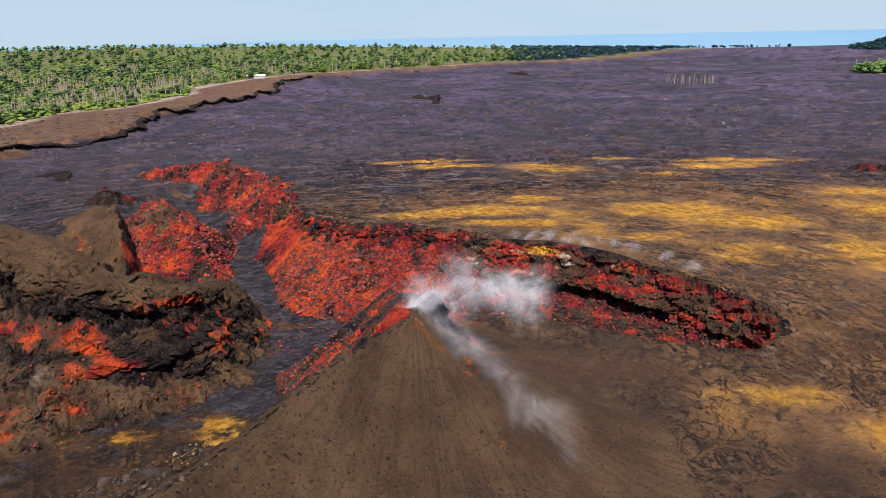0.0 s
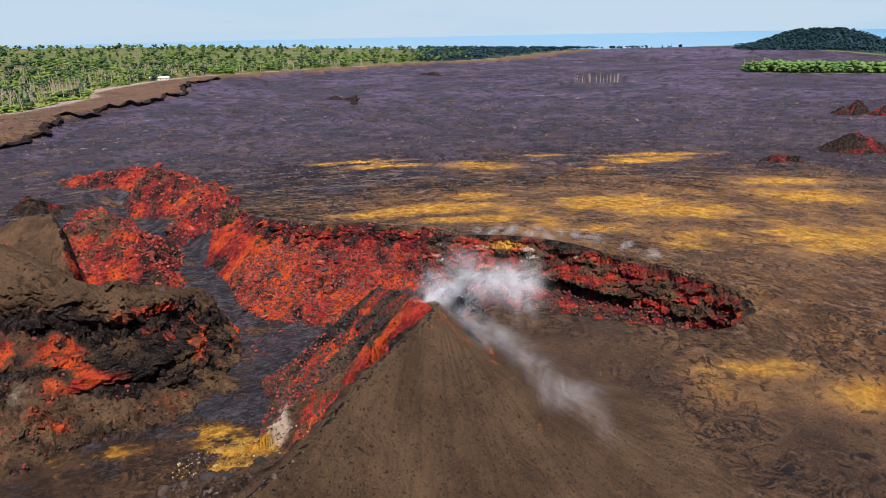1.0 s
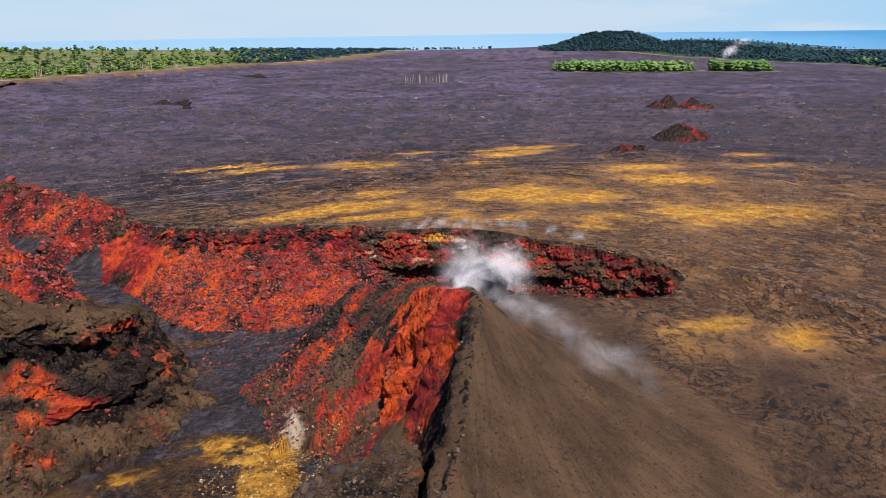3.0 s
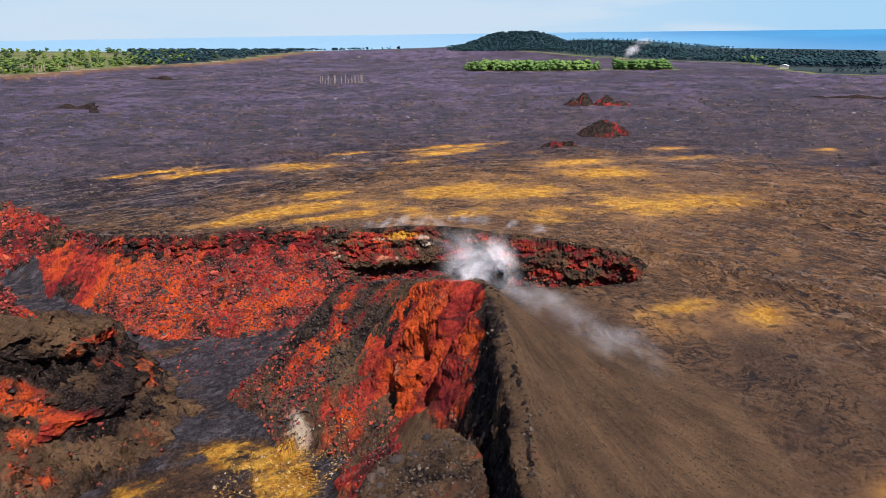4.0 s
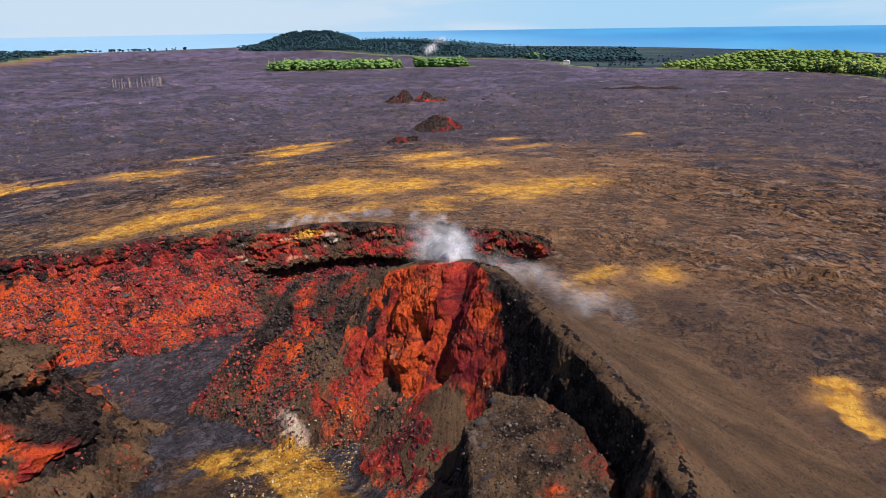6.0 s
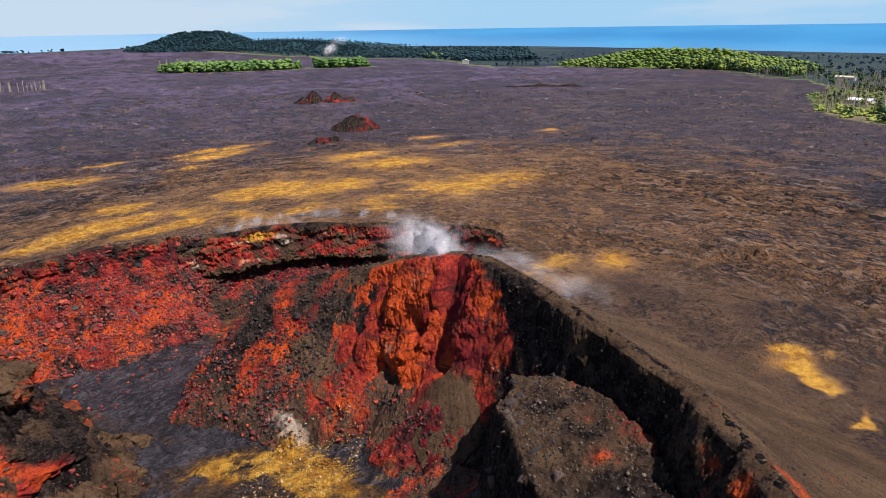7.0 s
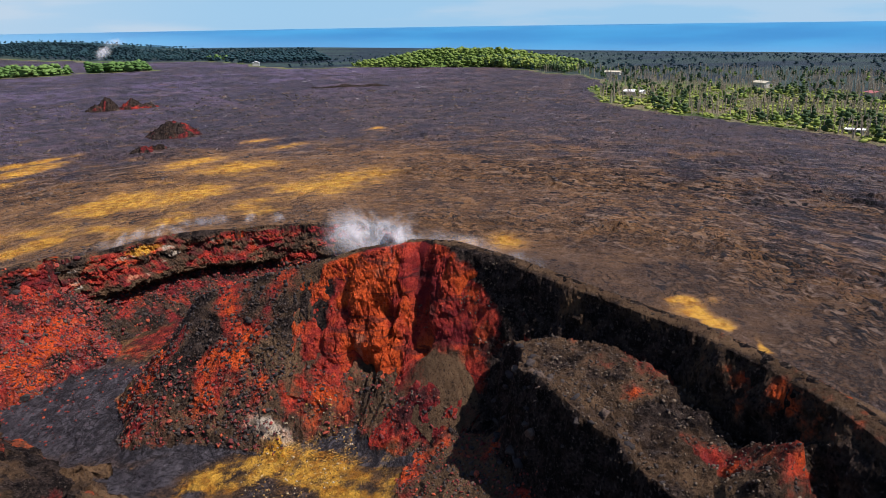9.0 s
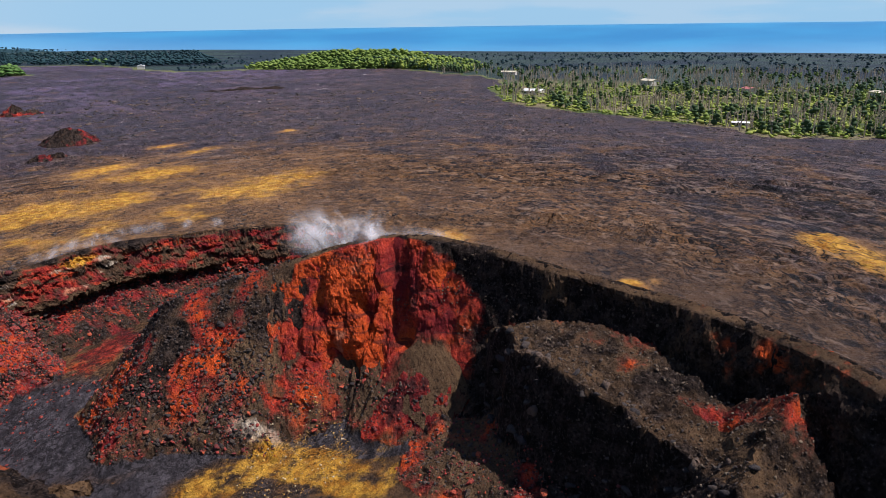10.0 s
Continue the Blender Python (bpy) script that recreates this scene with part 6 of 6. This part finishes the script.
woods("east_dead_stand", "pale leafless trees along the lava edge", STOUT_DEAD, BARK_GREY, 3800, EAST, 5, 10, 506, 1.0, -1)
woods("east_scrub", "bright lime scrub along the lava edge", SHRUBS, LEAF_LIME, 2400, EAST_EDGE, 1.4, 2.8, 507, 1.1, 0, 1.7)
woods("far_forest", "dark distant forest on the coastal plain", THIN_LIVE, LEAF_HAZED, 2600, (6, 60, 1500, 3100), 8, 14, 508, 0.8, 0, 2.0)
woods("far_green_forest", "green distant trees on the coastal plain", FAR_LIVE, LEAF, 1500, (-36, 10, 1200, 2600), 8, 15, 512, 0.8, 1, 1.9)
woods("far_dark_trees", "scattered dark trees on the coastal plain", FAR_LIVE, LEAF_DARK, 700, (-36, 12, 1200, 2600), 9, 19, 513, 0.8, -1, 1.6)
woods("far_east_forest", "dark distant forest above the coast", THIN_LIVE, LEAF_HAZED, 1600, (55, 125, 900, 2200), 4, 7, 509, 0.8, 1, 2.2)


def tall_stand(name, label, material, count, seed):
    """Tall trees massed on a rise behind the lava edge."""
    rng = np.random.default_rng(seed)
    t = rng.uniform(0, 1, count)
    off = np.abs(rng.normal(0, 55, count))
    x = 1040 - 30 * t - 170 * t ** 4 + off * 0.95
    y = 520 - 330 * t - off * 0.25
    p = np.stack([x, y, surface(x, y)], -1)
    s = 8 + 12 * rng.uniform(size=count) * np.exp(-((t - 0.55) / 0.3) ** 2) + 2
    tagged(scatter_mesh(name, FAR_LIVE, p, s, material, 0.03, seed), label, "woods", kind="stuff")


tall_stand("tall_green_stand", "tall green trees massed behind the lava edge", LEAF, 420, 541)
tall_stand("tall_lime_stand", "bright lime trees massed behind the lava edge", LEAF_LIME, 160, 542)
tall_stand("tall_dark_stand", "dark trees massed behind the lava edge", LEAF_DARK, 330, 543)


def island_plants():
    for k, (cx, cy, rx, ry, turn) in enumerate(ISLANDS):
        rng = np.random.default_rng(520 + k)
        n = (420, 160, 14, 0)[k]
        if not n:
            continue
        r, a = np.sqrt(rng.uniform(size=n)), rng.uniform(0, 2 * math.pi, n)
        u, v = rx * r * np.cos(a), ry * r * np.sin(a)
        x, y = cx + u * math.cos(turn) - v * math.sin(turn), cy + u * math.sin(turn) + v * math.cos(turn)
        p = np.stack([x, y, surface(x, y)], -1)
        tagged(scatter_mesh("island_scrub", FAR_LIVE, p, rng.uniform(6, 20, n), LEAF_BRIGHT, 0.03, 530 + k, 1.5), "bright green scrub on an island in the lava", "scrub", kind="stuff")


island_plants()


def tree(kind, label, category, group, spots, shapes, wood, leaf, lo, hi, seed):
    """Single trees: trunk with limbs, and a crown where it has leaves."""
    rng = np.random.default_rng(seed)
    made = []
    for k, (x, y) in enumerate(spots):
        s = rng.uniform(lo, hi)
        m = pose(x, y, float(surface(x, y)), 0, 0, rng.uniform(0, 360)) @ Matrix.Scale(s, 4)
        if k < len(shapes):
            shape = shapes[k]
            if leaf:
                base = new(kind)
                child("trunk", mesh_of("trunk", *shape[0], wood), base)
                child("crown", mesh_of("crown", *shape[1], leaf), base)
            else:
                base = new(kind, mesh_of(kind, *shape, wood))
            tagged(base, label, category, group)
            base.matrix_world = m
            made.append(base)
        else:
            src = made[k % len(made)]
            ob = src.copy()
            scene.collection.objects.link(ob)
            ob.matrix_world = m
            for c in src.children:
                d = c.copy()
                scene.collection.objects.link(d)
                d.parent = ob


def spots_of(count, span, seed, power):
    x, y, r, _ = sector(count, *span, seed, power)
    return list(zip(x, y))


tree("tree", "green tree with an uneven crown at the lava edge", "tree", "trees at the lava edge", spots_of(60, (62, 118, 270, 620), 601, 0.9), LIVE, BARK, LEAF, 4, 8, 602)
tree("tree", "green broadleaf tree in the western scrub", "tree", "trees in the western scrub", spots_of(50, (-40, -14, 480, 900), 603, 0.9), LIVE, BARK, LEAF, 5, 10, 604)
tree("dead_tree", "bleached leafless tree standing at the lava edge", "dead tree", "dead trees at the lava edge", spots_of(70, (62, 118, 270, 560), 605, 0.9), DEAD, BARK_GREY, None, 6, 12, 606)
rows_x = np.random.default_rng(9).uniform(0, 1, 40)
tree("dead_tree", "bleached dead trunk in a row on the lava", "dead tree", "dead trees on the lava", [(283 + 54 * t, 886 - 14 * t + 5 * math.sin(40 * t)) for t in rows_x], DEAD, BARK_GREY, None, 5, 11, 607)
tree("dead_tree", "grey dead tree beside the green island", "dead tree", "dead trees by the island", [(648 + 9 * k, 1118 + 6 * (k % 3)) for k in range(7)] + [(785, 1000)], DEAD, BARK_GREY, None, 14, 22, 608)


def wooded_hill(name, label, cx, cy, rx, ry, top, turn, seed, leaf, trees, size):
    n = 60
    g = np.linspace(-1.5, 1.5, n)
    gx, gy = np.meshgrid(g, g, indexing="ij")
    d = np.hypot(gx, gy)
    h = top * (1 - step(0.25, 1.3, d)) * (1 + 0.18 * fbm(gx, gy, 0.9, 2, seed)) - 8 * step(1.2, 1.5, d)
    x = cx + gx * rx * math.cos(turn) - gy * ry * math.sin(turn)
    y = cy + gx * rx * math.sin(turn) + gy * ry * math.cos(turn)
    z = surface(x, y) + h
    idx = np.arange(n * n).reshape(n, n)
    q = np.stack([idx[:-1, :-1], idx[1:, :-1], idx[1:, 1:], idx[:-1, 1:]], -1).reshape(-1, 4)
    hill = new(name, mesh_of(name, np.stack([x, y, z], -1).reshape(-1, 3), q, leaf, True))
    rng = np.random.default_rng(seed)
    pick = rng.integers(0, n * n, trees)
    pick = pick[d.ravel()[pick] < 1.3]
    p = np.stack([x, y, z], -1).reshape(-1, 3)[pick] + np.c_[rng.uniform(-6, 6, (len(pick), 2)), np.zeros(len(pick))]
    wood = scatter_mesh("forest_cover", THIN_LIVE, p, rng.uniform(*size, len(pick)), leaf, 0.03, seed, 1.7)
    wood.parent = hill
    tagged(wood, "dense dark forest cover", kind="stuff")
    return tagged(hill, label, "hill")


wooded_hill("wooded_hill", "broad hill under dark dense forest", 1475, 2110, 190, 120, 47, -0.6, 701, LEAF_HAZED, 3200, (8, 13))
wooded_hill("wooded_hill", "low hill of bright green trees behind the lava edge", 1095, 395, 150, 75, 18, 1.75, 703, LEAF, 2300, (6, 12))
wooded_hill("wooded_hill", "long low hill shoulder under dark forest", 1690, 1880, 230, 110, 25, -0.9, 702, LEAF_HAZED, 2400, (8, 12))
wooded_hill("wooded_hill", "small dark conical hill beyond the lava", 1640, 1590, 42, 40, 26, 0.0, 704, LEAF_HAZED, 420, (6, 10))
wooded_hill("wooded_hill", "low distant green hills near the coast", 2560, 2720, 420, 120, 26, -0.75, 705, LEAF_HAZED, 450, (8, 12))


def house(label, x, y, turn, long, wide, wall_h, roof_mat, pitch=0.25):
    """Gable house: wall, roof, window, door."""
    base = new("house")
    z = float(surface(x, y))

    def boxed(name, x0, x1, y0, y1, z0, z1, mat, parent, lab=""):
        v = [(a, b, c) for a in (x0, x1) for b in (y0, y1) for c in (z0, z1)]
        f = [(0, 1, 3, 2), (4, 6, 7, 5), (0, 4, 5, 1), (2, 3, 7, 6), (0, 2, 6, 4), (1, 5, 7, 3)]
        return child(name, mesh_of(name, v, f, mat), parent, lab)

    l, w = long / 2, wide / 2
    ridge = wall_h + w * pitch
    v = [(-l, -w, -0.6), (l, -w, -0.6), (l, w, -0.6), (-l, w, -0.6), (-l, -w, wall_h), (l, -w, wall_h), (l, w, wall_h), (-l, w, wall_h), (-l, 0, ridge), (l, 0, ridge)]
    f = [(0, 1, 5, 4), (2, 3, 7, 6), (1, 2, 6, 9, 5), (3, 0, 4, 8, 7), (3, 2, 1, 0)]
    wall = child("wall", mesh_of("wall", v, f, HOUSE_WALL), base)
    e = 0.7
    for side in (-1, 1):
        a, b = (-l - e, l + e)
        y1, z1 = side * (w + e), wall_h - e * pitch
        v = [(a, y1, z1), (b, y1, z1), (b, 0, ridge + 0.05), (a, 0, ridge + 0.05)]
        v += [(p[0], p[1], p[2] + 0.15) for p in v]
        f = [(0, 1, 2, 3), (4, 7, 6, 5), (0, 4, 5, 1), (1, 5, 6, 2), (2, 6, 7, 3), (3, 7, 4, 0)]
        child("roof_panel", mesh_of("roof_panel", v, f, roof_mat), base)
    for k in range(3):
        u = -l + long * (k + 0.7) / 3.2
        boxed("window", u, u + 1.4, -w - 0.05, -w + 0.05, 0.9, 2.0, GLASS, wall)
        boxed("window", u, u + 1.4, w - 0.05, w + 0.05, 0.9, 2.0, GLASS, wall)
    boxed("door", -l - 0.05, -l + 0.05, -0.5, 0.5, 0, 2.05, ROOF_TAN, wall)
    base.matrix_world = pose(x, y, z + 0.3, 0, 0, turn)
    return tagged(base, label, "house", "houses beyond the lava")


house("house with a white metal roof at the lava edge", 524, 78, 70, 16, 9, 3.0, ROOF_WHITE)
house("pale-roofed house among dead trees", 631, -28, 40, 15, 10, 4.5, ROOF_TAN)
house("low shed with a white roof in lime scrub", 311, -44, 75, 8, 5, 2.3, ROOF_WHITE, 0.12)
house("house with a faded red roof in the woods", 538, -99, 20, 11, 8, 4.0, ROOF_RED)
house("long tan-roofed house at the edge of the lava", 817, 124, 80, 19, 9, 3.5, ROOF_TAN)
house("white building standing alone on the far lava", 1088, 798, 30, 14, 12, 5.5, ROOF_WHITE, 0.3)
house("house with a pale roof in the dark woods", 511, -188, 10, 12, 8, 4.0, ROOF_TAN)
house("white-roofed house in the western scrub", -265, 1085, 10, 26, 10, 3.5, ROOF_WHITE)


# ---- steam ----
def steam(name, label, line, count, size, seed, dense=1.0):
    """A few soft, cupped veils of droplets along a line of (x, y, z, radius, share), each thick in its middle and clear at its rim."""
    rng = np.random.default_rng(seed)
    a = np.array(line, float)
    w = (a[:-1, 4] + a[1:, 4]) / 2
    edge = np.r_[0, np.cumsum(w)] / w.sum()
    even = (np.arange(count) + rng.uniform(0.2, 0.8, count)) / count
    k = np.clip(np.searchsorted(edge, even) - 1, 0, len(w) - 1)
    t = ((even - edge[k]) / (edge[k + 1] - edge[k]))[:, None]
    c = a[k] * (1 - t) + a[k + 1] * t
    way = (a[k + 1] - a[k])[:, :3]
    way /= np.linalg.norm(way, axis=1)[:, None]
    p = c[:, :3] + rng.normal(size=(count, 3)) * c[:, 3:4] * 0.35
    sides, rings = 22, 7
    ang = np.linspace(0, 2 * math.pi, sides, endpoint=False)
    vs, fs, thick = [], [], []
    for n in range(count):
        across = np.array((-0.5, -0.75, 0.45)) + rng.normal(0, 0.25, 3)
        across /= np.linalg.norm(across)
        u = way[n] + rng.normal(size=3) * 0.35
        u -= across * (u @ across)
        u /= np.linalg.norm(u)
        v = np.cross(across, u)
        r = size * rng.uniform(0.75, 1.3) * (0.5 + c[n, 3] / 3.0)
        b = len(vs)
        wob = rng.uniform(0.8, 1.15, sides)
        for q in range(rings):
            f = (q + 0.02) / (rings - 1)
            ring = f * r * (1.5 * np.cos(ang)[:, None] * u + 0.8 * np.sin(ang)[:, None] * v) * wob[:, None]
            vs += list(p[n] + ring - across * r * 0.35 * f * f)
            thick += [dense * (1 - min(f, 1) ** 2) ** 2] * sides
        for q in range(rings - 1):
            for e in range(sides):
                g = (e + 1) % sides
                fs.append((b + q * sides + e, b + q * sides + g, b + (q + 1) * sides + g, b + (q + 1) * sides + e))
    me = mesh_of(name, vs, fs, STEAM, True)
    at = me.attributes.new("thick", "FLOAT", "POINT")
    at.data.foreach_set("value", np.array(thick, np.float32))
    return tagged(new(name, me), label, "steam", kind="stuff")


steam("steam_plume", "white steam drifting from the crest of the cone",
      [(-3.2, 73.5, 19.2, 0.8, 1.2), (-1.5, 76.0, 18.8, 1.8, 1.3), (2.0, 80, 17.6, 2.8, 1.0), (7, 86, 15.5, 3.6, 0.7), (14, 92, 12.5, 4.0, 0.3)], 12, 3.7, 801, 0.82)
steam("steam_trail", "thin steam rolling down the outer flank of the cone",
      [(-2.5, 72, 19.0, 0.7, 1.3), (1.5, 68.5, 17.8, 1.0, 1.1), (6, 64, 14.8, 1.7, 0.8), (10.5, 58.5, 12.0, 2.4, 0.35), (14, 54, 9.8, 2.8, 0.05)], 12, 3.1, 803, 0.52)
steam("steam_wisp", "faint steam rising from the far crater rim",
      [(14, 148, 5.9, 1.2, 0.5), (27, 142.5, 6.4, 1.7, 1.0), (37, 137, 6.0, 1.5, 0.6), (50, 122, 4.8, 1.3, 0.3)], 12, 2.0, 802, 0.75)
steam("steam_wisp", "small white steam puff beside the green island",
      [(905, 985, -2, 4, 1.0), (915, 975, 8, 7, 0.8), (930, 965, 18, 10, 0.3)], 5, 5.0, 804)
